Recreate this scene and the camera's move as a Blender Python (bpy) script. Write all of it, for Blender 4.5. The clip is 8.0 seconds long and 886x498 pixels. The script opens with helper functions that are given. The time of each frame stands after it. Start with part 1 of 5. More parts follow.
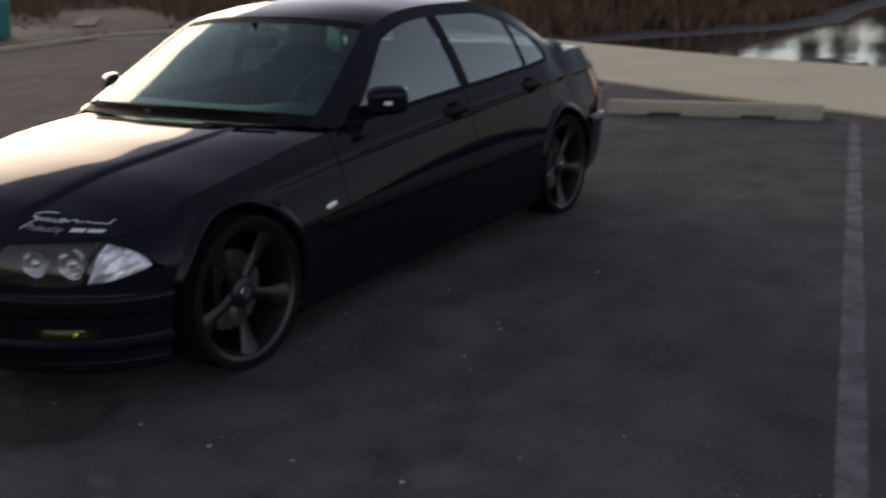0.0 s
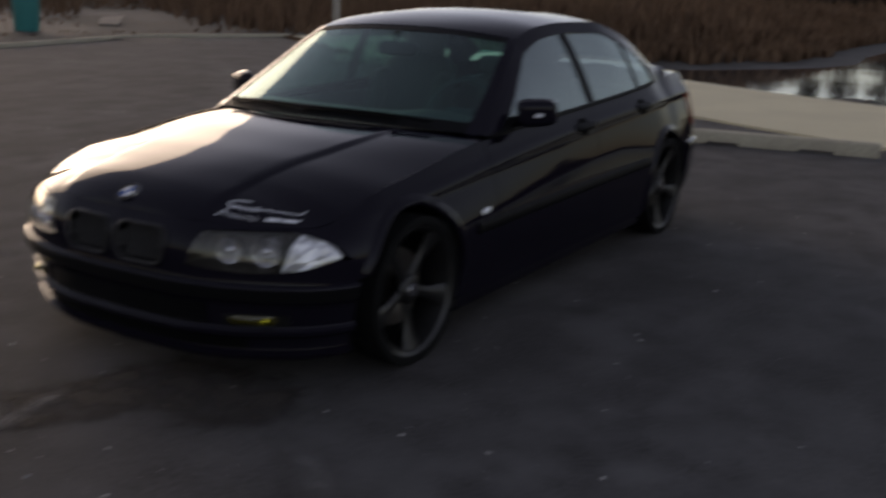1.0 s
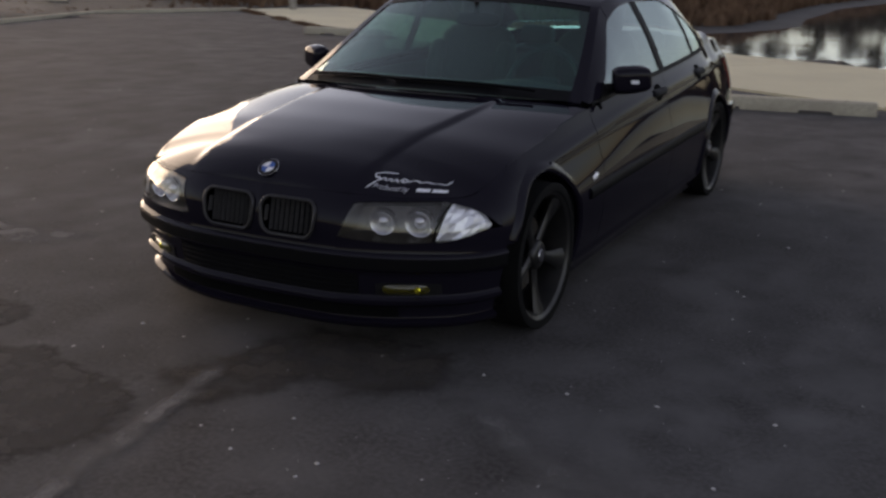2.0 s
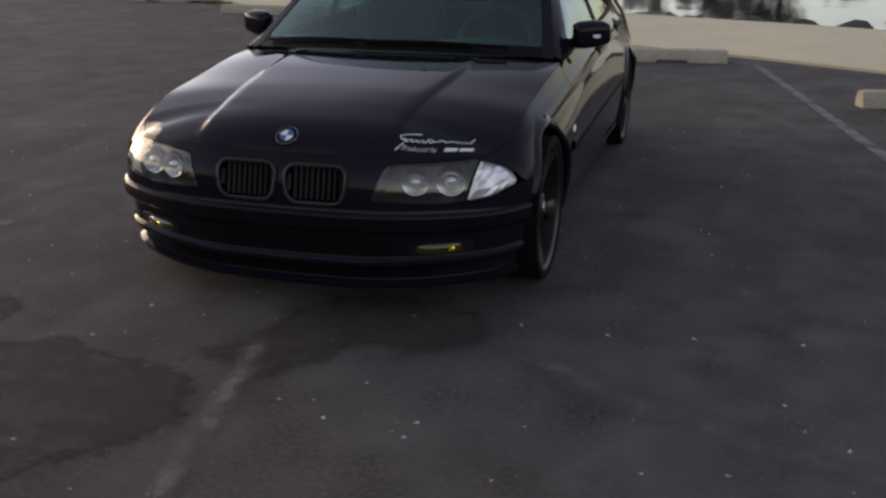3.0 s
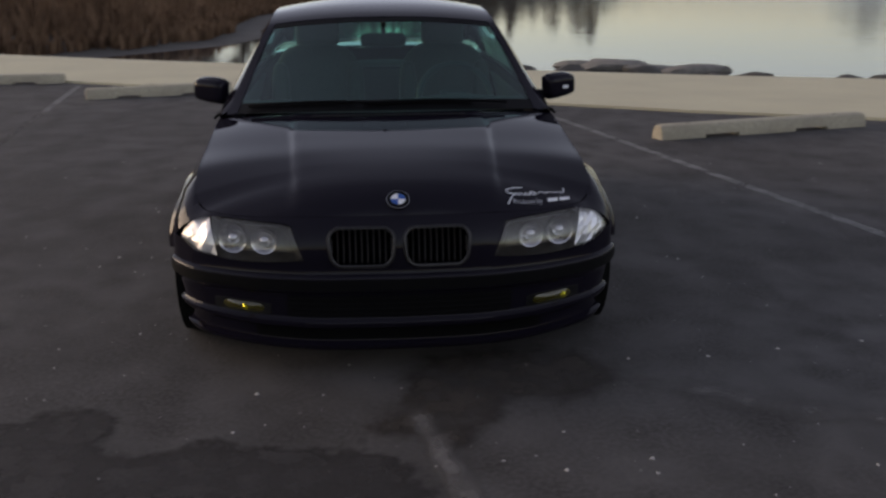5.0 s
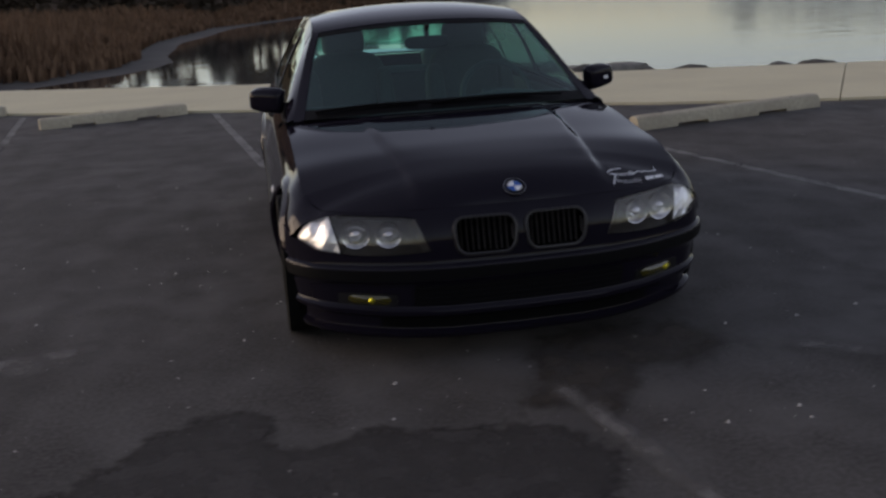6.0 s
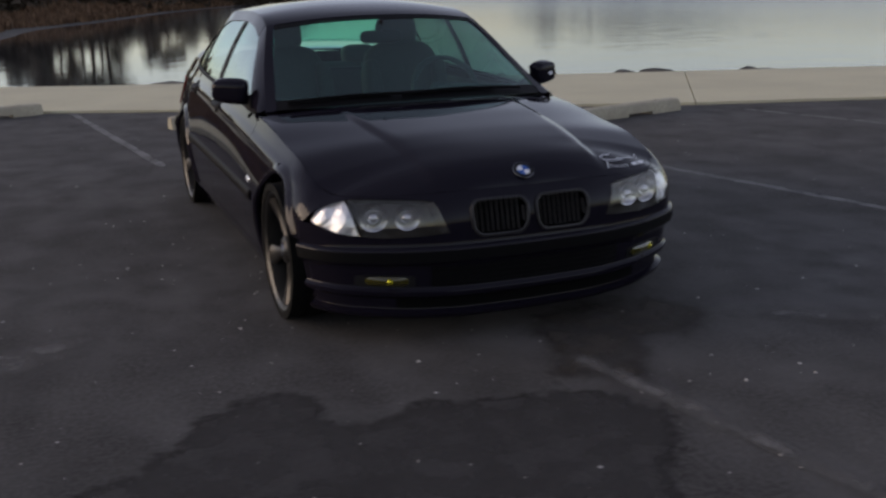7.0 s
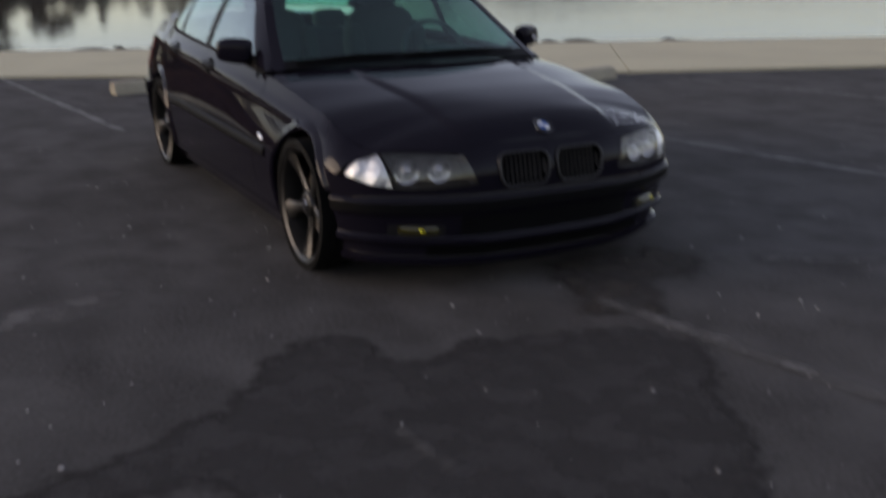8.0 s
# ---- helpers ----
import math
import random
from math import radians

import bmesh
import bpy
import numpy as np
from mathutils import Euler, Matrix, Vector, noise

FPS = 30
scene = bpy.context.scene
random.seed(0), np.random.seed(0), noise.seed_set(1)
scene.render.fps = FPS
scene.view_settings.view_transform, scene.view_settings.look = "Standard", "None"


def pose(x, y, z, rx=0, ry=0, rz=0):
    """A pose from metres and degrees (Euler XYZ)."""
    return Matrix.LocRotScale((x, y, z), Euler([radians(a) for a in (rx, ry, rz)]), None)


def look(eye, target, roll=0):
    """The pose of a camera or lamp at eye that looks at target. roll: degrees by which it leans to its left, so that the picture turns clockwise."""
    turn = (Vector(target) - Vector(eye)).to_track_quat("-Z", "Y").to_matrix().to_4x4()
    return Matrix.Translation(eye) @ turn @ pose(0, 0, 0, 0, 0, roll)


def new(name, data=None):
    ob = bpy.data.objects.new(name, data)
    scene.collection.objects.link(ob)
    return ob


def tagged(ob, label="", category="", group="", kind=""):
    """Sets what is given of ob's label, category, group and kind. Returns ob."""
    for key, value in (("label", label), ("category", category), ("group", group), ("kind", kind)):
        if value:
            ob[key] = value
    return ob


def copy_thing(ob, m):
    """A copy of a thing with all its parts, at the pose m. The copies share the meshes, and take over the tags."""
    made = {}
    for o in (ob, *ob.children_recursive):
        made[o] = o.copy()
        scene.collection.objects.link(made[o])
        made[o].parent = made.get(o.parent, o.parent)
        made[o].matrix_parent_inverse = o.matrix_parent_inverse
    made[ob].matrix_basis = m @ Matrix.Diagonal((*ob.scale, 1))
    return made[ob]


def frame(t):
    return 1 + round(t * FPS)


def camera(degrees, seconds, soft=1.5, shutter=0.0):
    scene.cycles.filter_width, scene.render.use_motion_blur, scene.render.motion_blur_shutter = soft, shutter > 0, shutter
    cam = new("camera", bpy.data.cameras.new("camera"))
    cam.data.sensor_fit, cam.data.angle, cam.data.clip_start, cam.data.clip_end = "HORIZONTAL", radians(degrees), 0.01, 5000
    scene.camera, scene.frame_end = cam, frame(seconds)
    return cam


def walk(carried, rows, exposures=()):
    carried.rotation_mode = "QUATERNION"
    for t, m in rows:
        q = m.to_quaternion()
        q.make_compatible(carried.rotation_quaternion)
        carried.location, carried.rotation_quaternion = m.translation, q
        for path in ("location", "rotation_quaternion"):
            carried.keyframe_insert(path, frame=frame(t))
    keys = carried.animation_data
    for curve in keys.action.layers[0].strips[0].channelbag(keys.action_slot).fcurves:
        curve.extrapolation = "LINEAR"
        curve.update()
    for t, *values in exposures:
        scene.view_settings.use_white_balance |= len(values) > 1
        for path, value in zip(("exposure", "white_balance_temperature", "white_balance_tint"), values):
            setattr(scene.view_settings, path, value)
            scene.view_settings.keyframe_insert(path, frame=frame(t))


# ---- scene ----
cam = camera(47.0, 8.0, soft=2.6, shutter=0.5)
PATH = [
    (0, (3.342, -2.633, 1.435), (2.321, -1.0, 0.895), -1.4),
    (0.5, (3.077, -2.782, 1.38), (2.222, -1.034, 0.916), 0.9),
    (1, (2.832, -3.096, 1.41), (1.831, -1.439, 0.907), 2.0),
    (1.2, (2.716, -3.237, 1.402), (1.674, -1.614, 0.87), 1.9),
    (2.3, (2.027, -3.625, 1.399), (1.273, -1.855, 0.852), 1.2),
    (2.5, (1.873, -3.695, 1.386), (1.216, -1.881, 0.857), 1.5),
    (3, (1.52, -3.907, 1.393), (0.999, -2.078, 0.774), 0.3),
    (3.5, (1.105, -3.942, 1.388), (0.791, -2.038, 0.864), 0.6),
    (4, (0.656, -4.089, 1.393), (0.454, -2.171, 0.864), 2.2),
    (4.5, (0.212, -4.137, 1.388), (0.076, -2.21, 0.871), -0.0),
    (4.7, (0.081, -4.108, 1.427), (0.087, -2.18, 0.893), 0.3),
    (5.8, (-0.742, -4.172, 1.337), (-0.428, -2.252, 0.876), -3.0),
    (6, (-0.908, -4.182, 1.376), (-0.572, -2.275, 0.876), -3.3),
    (6.5, (-1.295, -4.165, 1.325), (-0.734, -2.294, 0.894), -1.8),
    (7, (-1.686, -4.124, 1.343), (-0.993, -2.316, 0.845), -1.6),
    (7.5, (-1.984, -4.051, 1.322), (-1.24, -2.233, 0.943), -0.2),
    (8, (-2.252, -4.129, 1.322), (-1.382, -2.415, 0.769), -0.6),
]
EXPOSURE, TINT = 1.55, 24
LEVELS = ((0.0, -0.08, 7950), (0.5, -0.50, 7850), (1.0, -0.35, 7950), (2.5, 0.22, 8050), (3.5, 0.26, 8100), (4.5, 0.14, 8050), (6.0, -0.08, 7750), (6.5, -0.27, 7350), (7.0, 0.05, 7550), (7.5, -0.20, 6900), (8.0, 0.08, 7600))
walk(cam, [(t, look(eye, target, roll)) for t, eye, target, roll in PATH], exposures=[(t, EXPOSURE + d, kelvin, TINT) for t, d, kelvin in LEVELS])

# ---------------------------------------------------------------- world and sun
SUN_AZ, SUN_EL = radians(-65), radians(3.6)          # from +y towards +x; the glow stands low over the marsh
world = bpy.data.worlds.new("dusk_sky")
scene.world = world
world.use_nodes = True
wn = world.node_tree.nodes
sky = wn.new("ShaderNodeTexSky")
sky.sky_type, sky.sun_disc = "NISHITA", False
sky.sun_elevation, sky.sun_rotation = SUN_EL, SUN_AZ
sky.air_density, sky.dust_density, sky.ozone_density = 0.8, 0.6, 3.0
wn["Background"].inputs["Strength"].default_value = 0.15
haze = wn.new("ShaderNodeHueSaturation")              # thin high cloud greys the sky
haze.inputs["Saturation"].default_value = 0.58
world.node_tree.links.new(sky.outputs[0], haze.inputs["Color"])
world.node_tree.links.new(haze.outputs[0], wn["Background"].inputs["Color"])
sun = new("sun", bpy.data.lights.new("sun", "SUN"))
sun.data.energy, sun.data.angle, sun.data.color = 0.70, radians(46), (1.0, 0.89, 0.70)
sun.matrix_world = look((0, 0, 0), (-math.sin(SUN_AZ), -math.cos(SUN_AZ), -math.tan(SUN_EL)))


# ---------------------------------------------------------------- materials
def material(name, base, rough=0.6, metal=0.0, coat=0.0, grain=None, spots=None, broad=None, bump=0.0, bump_scale=200.0, spec=0.5, emit=None):
    """A principled surface. grain, spots and broad: (scale, colour, amount) of a fine, a coarse and a wide variation."""
    m = bpy.data.materials.new(name)
    m.use_nodes = True
    n, l = m.node_tree.nodes, m.node_tree.links
    b = n["Principled BSDF"]
    b.inputs["Roughness"].default_value, b.inputs["Metallic"].default_value = rough, metal
    b.inputs["Coat Weight"].default_value, b.inputs["Coat Roughness"].default_value = coat, 0.04
    b.inputs["Coat IOR"].default_value = 1.5
    b.inputs["Specular IOR Level"].default_value = spec
    co = n.new("ShaderNodeTexCoord").outputs["Object"]
    last = None
    for var in (broad, spots, grain):
        if not var:
            continue
        scale, colour, amount = var
        tex = n.new("ShaderNodeTexNoise")
        tex.inputs["Scale"].default_value, tex.inputs["Detail"].default_value = scale, 6
        l.new(co, tex.inputs["Vector"])
        ramp = n.new("ShaderNodeMapRange")
        ramp.inputs[1].default_value, ramp.inputs[2].default_value = 0.38, 0.66
        ramp.inputs[4].default_value = amount
        l.new(tex.outputs["Fac"], ramp.inputs[0])
        mix = n.new("ShaderNodeMix")
        mix.data_type = "RGBA"
        l.new(ramp.outputs[0], mix.inputs[0])
        if last is None:
            mix.inputs[6].default_value = (*base, 1)
        else:
            l.new(last, mix.inputs[6])
        mix.inputs[7].default_value = (*colour, 1)
        last = mix.outputs[2]
    if last is None:
        b.inputs["Base Color"].default_value = (*base, 1)
    else:
        l.new(last, b.inputs["Base Color"])
    if bump:
        tex = n.new("ShaderNodeTexNoise")
        tex.inputs["Scale"].default_value, tex.inputs["Detail"].default_value = bump_scale, 4
        l.new(co, tex.inputs["Vector"])
        bp = n.new("ShaderNodeBump")
        bp.inputs["Strength"].default_value, bp.inputs["Distance"].default_value = 1.0, bump
        l.new(tex.outputs["Fac"], bp.inputs["Height"])
        l.new(bp.outputs[0], b.inputs["Normal"])
    if emit:
        b.inputs["Emission Color"].default_value, b.inputs["Emission Strength"].default_value = (*emit[:3], 1), emit[3]
    return m


def glass(name, tint, gloss=(1.0, 1.0, 1.0), rough=0.02, haze=0.0, f0=0.045):
    """A thin pane: tinted and clear, with a mirror sheen that grows at grazing angles; haze: the share that scatters."""
    m = bpy.data.materials.new(name)
    m.use_nodes = True
    n, l = m.node_tree.nodes, m.node_tree.links
    n.remove(n["Principled BSDF"])
    tr, gl, mix, lw, pw, mr = (n.new(k) for k in ("ShaderNodeBsdfTransparent", "ShaderNodeBsdfGlossy", "ShaderNodeMixShader", "ShaderNodeLayerWeight", "ShaderNodeMath", "ShaderNodeMapRange"))
    tr.inputs[0].default_value = (*tint, 1)
    gl.inputs["Color"].default_value, gl.inputs["Roughness"].default_value = (*gloss, 1), rough
    lw.inputs["Blend"].default_value = 0.5
    pw.operation = "POWER"
    pw.inputs[1].default_value = 5.0
    mr.inputs[3].default_value, mr.inputs[4].default_value = f0, 1.0
    l.new(lw.outputs["Facing"], pw.inputs[0])
    l.new(pw.outputs[0], mr.inputs[0])
    l.new(mr.outputs[0], mix.inputs[0])
    body = tr.outputs[0]
    if haze:
        df, mx = n.new("ShaderNodeBsdfDiffuse"), n.new("ShaderNodeMixShader")
        df.inputs[0].default_value = (0.8, 0.78, 0.72, 1)
        mx.inputs[0].default_value = haze
        l.new(tr.outputs[0], mx.inputs[1])
        l.new(df.outputs[0], mx.inputs[2])
        body = mx.outputs[0]
    l.new(body, mix.inputs[1])
    l.new(gl.outputs[0], mix.inputs[2])
    l.new(mix.outputs[0], n["Material Output"].inputs[0])
    return m


def layer(name, inner, margin, soft, ragged, wear=0.0, rough=0.85):
    """A thin film on the asphalt that thins out at its ragged edge; the mesh carries the depth inside its outline."""
    m = material(name, inner, rough, grain=(55, tuple(k * 1.6 for k in inner), 0.6), spots=(4.0, tuple(k * 0.8 for k in inner), 0.7), spec=0.2, bump=0.002, bump_scale=230)
    n, l = m.node_tree.nodes, m.node_tree.links
    b = n["Principled BSDF"]
    at, co = n.new("ShaderNodeAttribute"), n.new("ShaderNodeTexCoord")
    at.attribute_name = "depth"
    total = at.outputs["Fac"]
    for scale, amp in ((5.0, ragged), (22.0, ragged * 0.5)):
        tex, mad, add = n.new("ShaderNodeTexNoise"), n.new("ShaderNodeMath"), n.new("ShaderNodeMath")
        tex.inputs["Scale"].default_value, tex.inputs["Detail"].default_value = scale, 5
        l.new(co.outputs["Object"], tex.inputs["Vector"])
        mad.operation, mad.inputs[1].default_value, mad.inputs[2].default_value = "MULTIPLY_ADD", amp * 2, -amp
        l.new(tex.outputs["Fac"], mad.inputs[0])
        l.new(mad.outputs[0], add.inputs[0])
        l.new(total, add.inputs[1])
        total = add.outputs[0]
    cover = n.new("ShaderNodeMapRange")
    cover.interpolation_type = "SMOOTHSTEP"
    cover.inputs[1].default_value, cover.inputs[2].default_value = 0.0, soft
    l.new(total, cover.inputs[0])
    fac = cover.outputs[0]
    if wear:
        tex, mr, mul = n.new("ShaderNodeTexNoise"), n.new("ShaderNodeMapRange"), n.new("ShaderNodeMath")
        tex.inputs["Scale"].default_value, tex.inputs["Detail"].default_value = 7.0, 8
        l.new(co.outputs["Object"], tex.inputs["Vector"])
        mr.inputs[1].default_value, mr.inputs[2].default_value, mr.inputs[3].default_value, mr.inputs[4].default_value = 0.40, 0.62, 1.0, 1.0 - wear
        l.new(tex.outputs["Fac"], mr.inputs[0])
        mul.operation = "MULTIPLY"
        l.new(fac, mul.inputs[0])
        l.new(mr.outputs[0], mul.inputs[1])
        fac = mul.outputs[0]
    if margin:
        mr, mix = n.new("ShaderNodeMapRange"), n.new("ShaderNodeMix")
        mr.interpolation_type = "SMOOTHSTEP"
        mr.inputs[1].default_value, mr.inputs[2].default_value = soft * 0.6, soft * 0.6 + 0.05
        l.new(total, mr.inputs[0])
        mix.data_type = "RGBA"
        mix.inputs[6].default_value = (*margin, 1)
        l.new(mr.outputs[0], mix.inputs[0])
        l.new(b.inputs["Base Color"].links[0].from_socket, mix.inputs[7])
        l.new(mix.outputs[2], b.inputs["Base Color"])
    tr, sh = n.new("ShaderNodeBsdfTransparent"), n.new("ShaderNodeMixShader")
    l.new(fac, sh.inputs[0])
    l.new(tr.outputs[0], sh.inputs[1])
    l.new(b.outputs[0], sh.inputs[2])
    l.new(sh.outputs[0], n["Material Output"].inputs[0])
    return m


STAIN = layer("damp_stain", (0.043, 0.040, 0.039), (0.034, 0.031, 0.030), 0.085, 0.13, 0.40)
SPILL = layer("brown_spill", (0.050, 0.043, 0.037), (0.044, 0.037, 0.032), 0.16, 0.12, 0.65)
PALE = layer("pale_scuff", (0.122, 0.115, 0.110), None, 0.16, 0.07, 0.70)
WORN = layer("worn_line_paint", (0.132, 0.124, 0.117), None, 0.06, 0.024, 0.70)
PAINT_LINE = layer("faded_line_paint", (0.170, 0.165, 0.160), None, 0.018, 0.006, 0.38)
PAINT = material("dark_blue_paint", (0.0085, 0.0072, 0.0125), 0.45, 0.0, 0.80, spots=(3.0, (0.0088, 0.0075, 0.0118), 0.5), spec=0.0)
_n, _l = PAINT.node_tree.nodes, PAINT.node_tree.links             # the lacquer's gloss builds up at grazing angles
_lw, _mr = _n.new("ShaderNodeLayerWeight"), _n.new("ShaderNodeMapRange")
_lw.inputs["Blend"].default_value = 0.5
_mr.interpolation_type = "SMOOTHSTEP"
_mr.inputs[1].default_value, _mr.inputs[2].default_value, _mr.inputs[3].default_value, _mr.inputs[4].default_value = 0.63, 0.90, 0.36, 1.0
_l.new(_lw.outputs["Facing"], _mr.inputs[0])
_l.new(_mr.outputs[0], _n["Principled BSDF"].inputs["Coat Weight"])
TRIM = material("black_trim", (0.005, 0.005, 0.0055), 0.55, spec=0.08, bump=0.0003, bump_scale=900)
RUBBER = material("tyre_rubber", (0.007, 0.007, 0.007), 0.85, grain=(60, (0.013, 0.013, 0.012), 0.5), spec=0.1)
ALLOY = material("grey_alloy", (0.050, 0.049, 0.048), 0.36, 0.80, grain=(30, (0.035, 0.035, 0.035), 0.5))
CHROME = material("chrome", (0.55, 0.55, 0.56), 0.12, 1.0)
GRILLE_TRIM = material("grille_satin", (0.035, 0.033, 0.034), 0.42, 0.5, grain=(80, (0.05, 0.05, 0.05), 0.4))
BRAKE = material("brake_steel", (0.16, 0.15, 0.14), 0.4, 0.8, grain=(40, (0.10, 0.07, 0.05), 0.5))
# near-black that puts the shade of hollows and openings into the colour
DARK = material("shade_black", (0.004, 0.004, 0.004), 0.9, spec=0.05)
# alloy barrel darkened in colour for the shade between the spokes
BARREL = material("rim_barrel", (0.012, 0.012, 0.012), 0.6, 0.3, grain=(25, (0.022, 0.020, 0.018), 0.5), spec=0.15)
CLOTH = material("seat_cloth", (0.034, 0.032, 0.029), 0.85, grain=(120, (0.055, 0.052, 0.046), 0.6), bump=0.0008, bump_scale=500)
VINYL = material("dash_vinyl", (0.014, 0.014, 0.015), 0.6, bump=0.0004, bump_scale=700)
WINDSCREEN = glass("windscreen_glass", (0.34, 0.86, 0.78), (0.80, 1.0, 0.97), f0=0.075)
WINDOW = glass("window_glass", (0.26, 0.34, 0.32), (0.86, 1.0, 0.97), haze=0.02, f0=0.26)
LENS = glass("lamp_lens", (0.92, 0.92, 0.92), (1.0, 0.98, 0.90), 0.07, 0.003, 0.085)
REFLECTOR = material("lamp_reflector", (0.72, 0.72, 0.73), 0.14, 1.0)
LAMP_BLACK = material("lamp_bezel", (0.040, 0.040, 0.042), 0.28, 0.7, grain=(14, (0.018, 0.018, 0.019), 0.8))
FACET = material("lamp_facets", (0.060, 0.057, 0.050), 0.30, 0.85, grain=(20, (0.035, 0.034, 0.031), 0.8))
SLAT = material("grille_slat", (0.11, 0.105, 0.105), 0.40, 0.4, grain=(60, (0.06, 0.058, 0.058), 0.5))
CLEAR_LAMP = material("clear_corner_lamp", (0.92, 0.93, 0.95), 0.28, 0.6, 0.6, grain=(60, (0.62, 0.63, 0.66), 0.7), bump=0.002, bump_scale=90)
AMBER = material("yellow_fog_lens", (0.045, 0.038, 0.004), 0.12, 0.0, 0.8)
# bright yellow metal for the glint painted on the fog lenses
FOG_GLINT = material("yellow_fog_glint", (0.85, 0.75, 0.06), 0.22, 0.9)
RED = material("red_tail_lens", (0.25, 0.02, 0.012), 0.2, 0.0, 0.8)
WHITE = material("white_vinyl", (0.75, 0.75, 0.76), 0.5)
BLUE = material("blue_enamel", (0.02, 0.10, 0.35), 0.2, 0, 0.6)
ASPHALT = material("asphalt", (0.063, 0.059, 0.056), 0.88, grain=(55, (0.098, 0.093, 0.089), 0.65), spots=(3.2, (0.037, 0.033, 0.031), 0.85), broad=(0.8, (0.112, 0.107, 0.104), 0.95), spec=0.2, bump=0.002, bump_scale=230)
_n, _l = ASPHALT.node_tree.nodes, ASPHALT.node_tree.links      # long worn tyre tracks and darker sealed patches
_b = _n["Principled BSDF"]
_c, _mp, _t, _mr, _mx = (_n.new(k) for k in ("ShaderNodeTexCoord", "ShaderNodeMapping", "ShaderNodeTexNoise", "ShaderNodeMapRange", "ShaderNodeMix"))
_mp.inputs["Rotation"].default_value, _mp.inputs["Scale"].default_value = (0, 0, 0.35), (1.3, 0.7, 1.0)
_t.inputs["Scale"].default_value, _t.inputs["Detail"].default_value, _t.inputs["Distortion"].default_value = 2.2, 9, 0.5
_mr.inputs[1].default_value, _mr.inputs[2].default_value, _mr.inputs[3].default_value, _mr.inputs[4].default_value = 0.34, 0.66, 0.85, 1.17
_mx.data_type, _mx.blend_type = "RGBA", "MULTIPLY"
_mx.inputs[0].default_value = 1.0
_l.new(_c.outputs["Object"], _mp.inputs[0])
_l.new(_mp.outputs[0], _t.inputs["Vector"])
_l.new(_t.outputs["Fac"], _mr.inputs[0])
_l.new(_b.inputs["Base Color"].links[0].from_socket, _mx.inputs[6])
_l.new(_mr.outputs[0], _mx.inputs[7])
_l.new(_mx.outputs[2], _b.inputs["Base Color"])
CONCRETE = material("pale_concrete", (0.64, 0.585, 0.40), 0.9, grain=(40, (0.54, 0.485, 0.33), 0.6), spots=(0.8, (0.55, 0.50, 0.345), 0.85), bump=0.002, bump_scale=150)
STOPS = material("weathered_concrete", (0.48, 0.435, 0.32), 0.85, grain=(30, (0.34, 0.30, 0.225), 0.7), spots=(3.0, (0.38, 0.335, 0.25), 0.8), bump=0.003, bump_scale=120)
ROCK = material("dark_rock", (0.075, 0.068, 0.058), 0.8, grain=(12, (0.045, 0.043, 0.04), 0.8), bump=0.02, bump_scale=14)
STONE = material("pale_stone", (0.24, 0.22, 0.19), 0.85, grain=(9, (0.15, 0.14, 0.12), 0.8), bump=0.02, bump_scale=14)
MUD = material("mud", (0.075, 0.068, 0.060), 0.8, spots=(0.15, (0.045, 0.038, 0.033), 0.9), grain=(2, (0.10, 0.09, 0.08), 0.5), spec=0.25)
DIRT = material("dry_dirt", (0.070, 0.058, 0.044), 0.95, spots=(0.3, (0.040, 0.034, 0.022), 0.9), grain=(5, (0.095, 0.078, 0.058), 0.6), bump=0.03, bump_scale=6)
SAND = material("pale_sand", (0.24, 0.205, 0.165), 0.95, grain=(8, (0.15, 0.125, 0.10), 0.7), spots=(0.6, (0.16, 0.135, 0.11), 0.8))
REED = material("dry_reed", (0.205, 0.125, 0.078), 0.95, grain=(1.2, (0.090, 0.055, 0.035), 0.85), spec=0.1)
BARK = material("bark", (0.07, 0.055, 0.045), 0.9, grain=(8, (0.03, 0.025, 0.02), 0.7))
NEEDLE = material("pine_foliage", (0.070, 0.058, 0.044), 0.9, grain=(0.5, (0.11, 0.078, 0.060), 0.7), spec=0.1)
TEAL = material("teal_plastic", (0.02, 0.20, 0.19), 0.45)
POST = material("weathered_post_wood", (0.36, 0.33, 0.29), 0.85, grain=(14, (0.22, 0.2, 0.17), 0.8))

WATER = bpy.data.materials.new("still_water")
WATER.use_nodes = True
_n, _l = WATER.node_tree.nodes, WATER.node_tree.links
_b = _n["Principled BSDF"]
_b.inputs["Base Color"].default_value, _b.inputs["Roughness"].default_value = (0.020, 0.024, 0.028, 1), 0.06
_c = _n.new("ShaderNodeTexCoord")
_t = _n.new("ShaderNodeTexNoise")
_t.inputs["Scale"].default_value, _t.inputs["Detail"].default_value = 0.8, 3
_bp = _n.new("ShaderNodeBump")
_bp.inputs["Strength"].default_value = 0.45
_x, _m = _n.new("ShaderNodeSeparateXYZ"), _n.new("ShaderNodeMapRange")      # calm in the cove, ruffled on the open bay
_m.interpolation_type = "SMOOTHSTEP"
_m.inputs[1].default_value, _m.inputs[2].default_value, _m.inputs[3].default_value, _m.inputs[4].default_value = 2.0, 40.0, 0.016, 0.10
_l.new(_c.outputs["Object"], _x.inputs[0])
_l.new(_x.outputs["X"], _m.inputs[0])
_l.new(_m.outputs[0], _bp.inputs["Distance"])
_g = _n.new("ShaderNodeMapRange")
_g.inputs[1].default_value, _g.inputs[2].default_value, _g.inputs[3].default_value, _g.inputs[4].default_value = 6.0, 60.0, 0.05, 0.20
_l.new(_x.outputs["X"], _g.inputs[0])
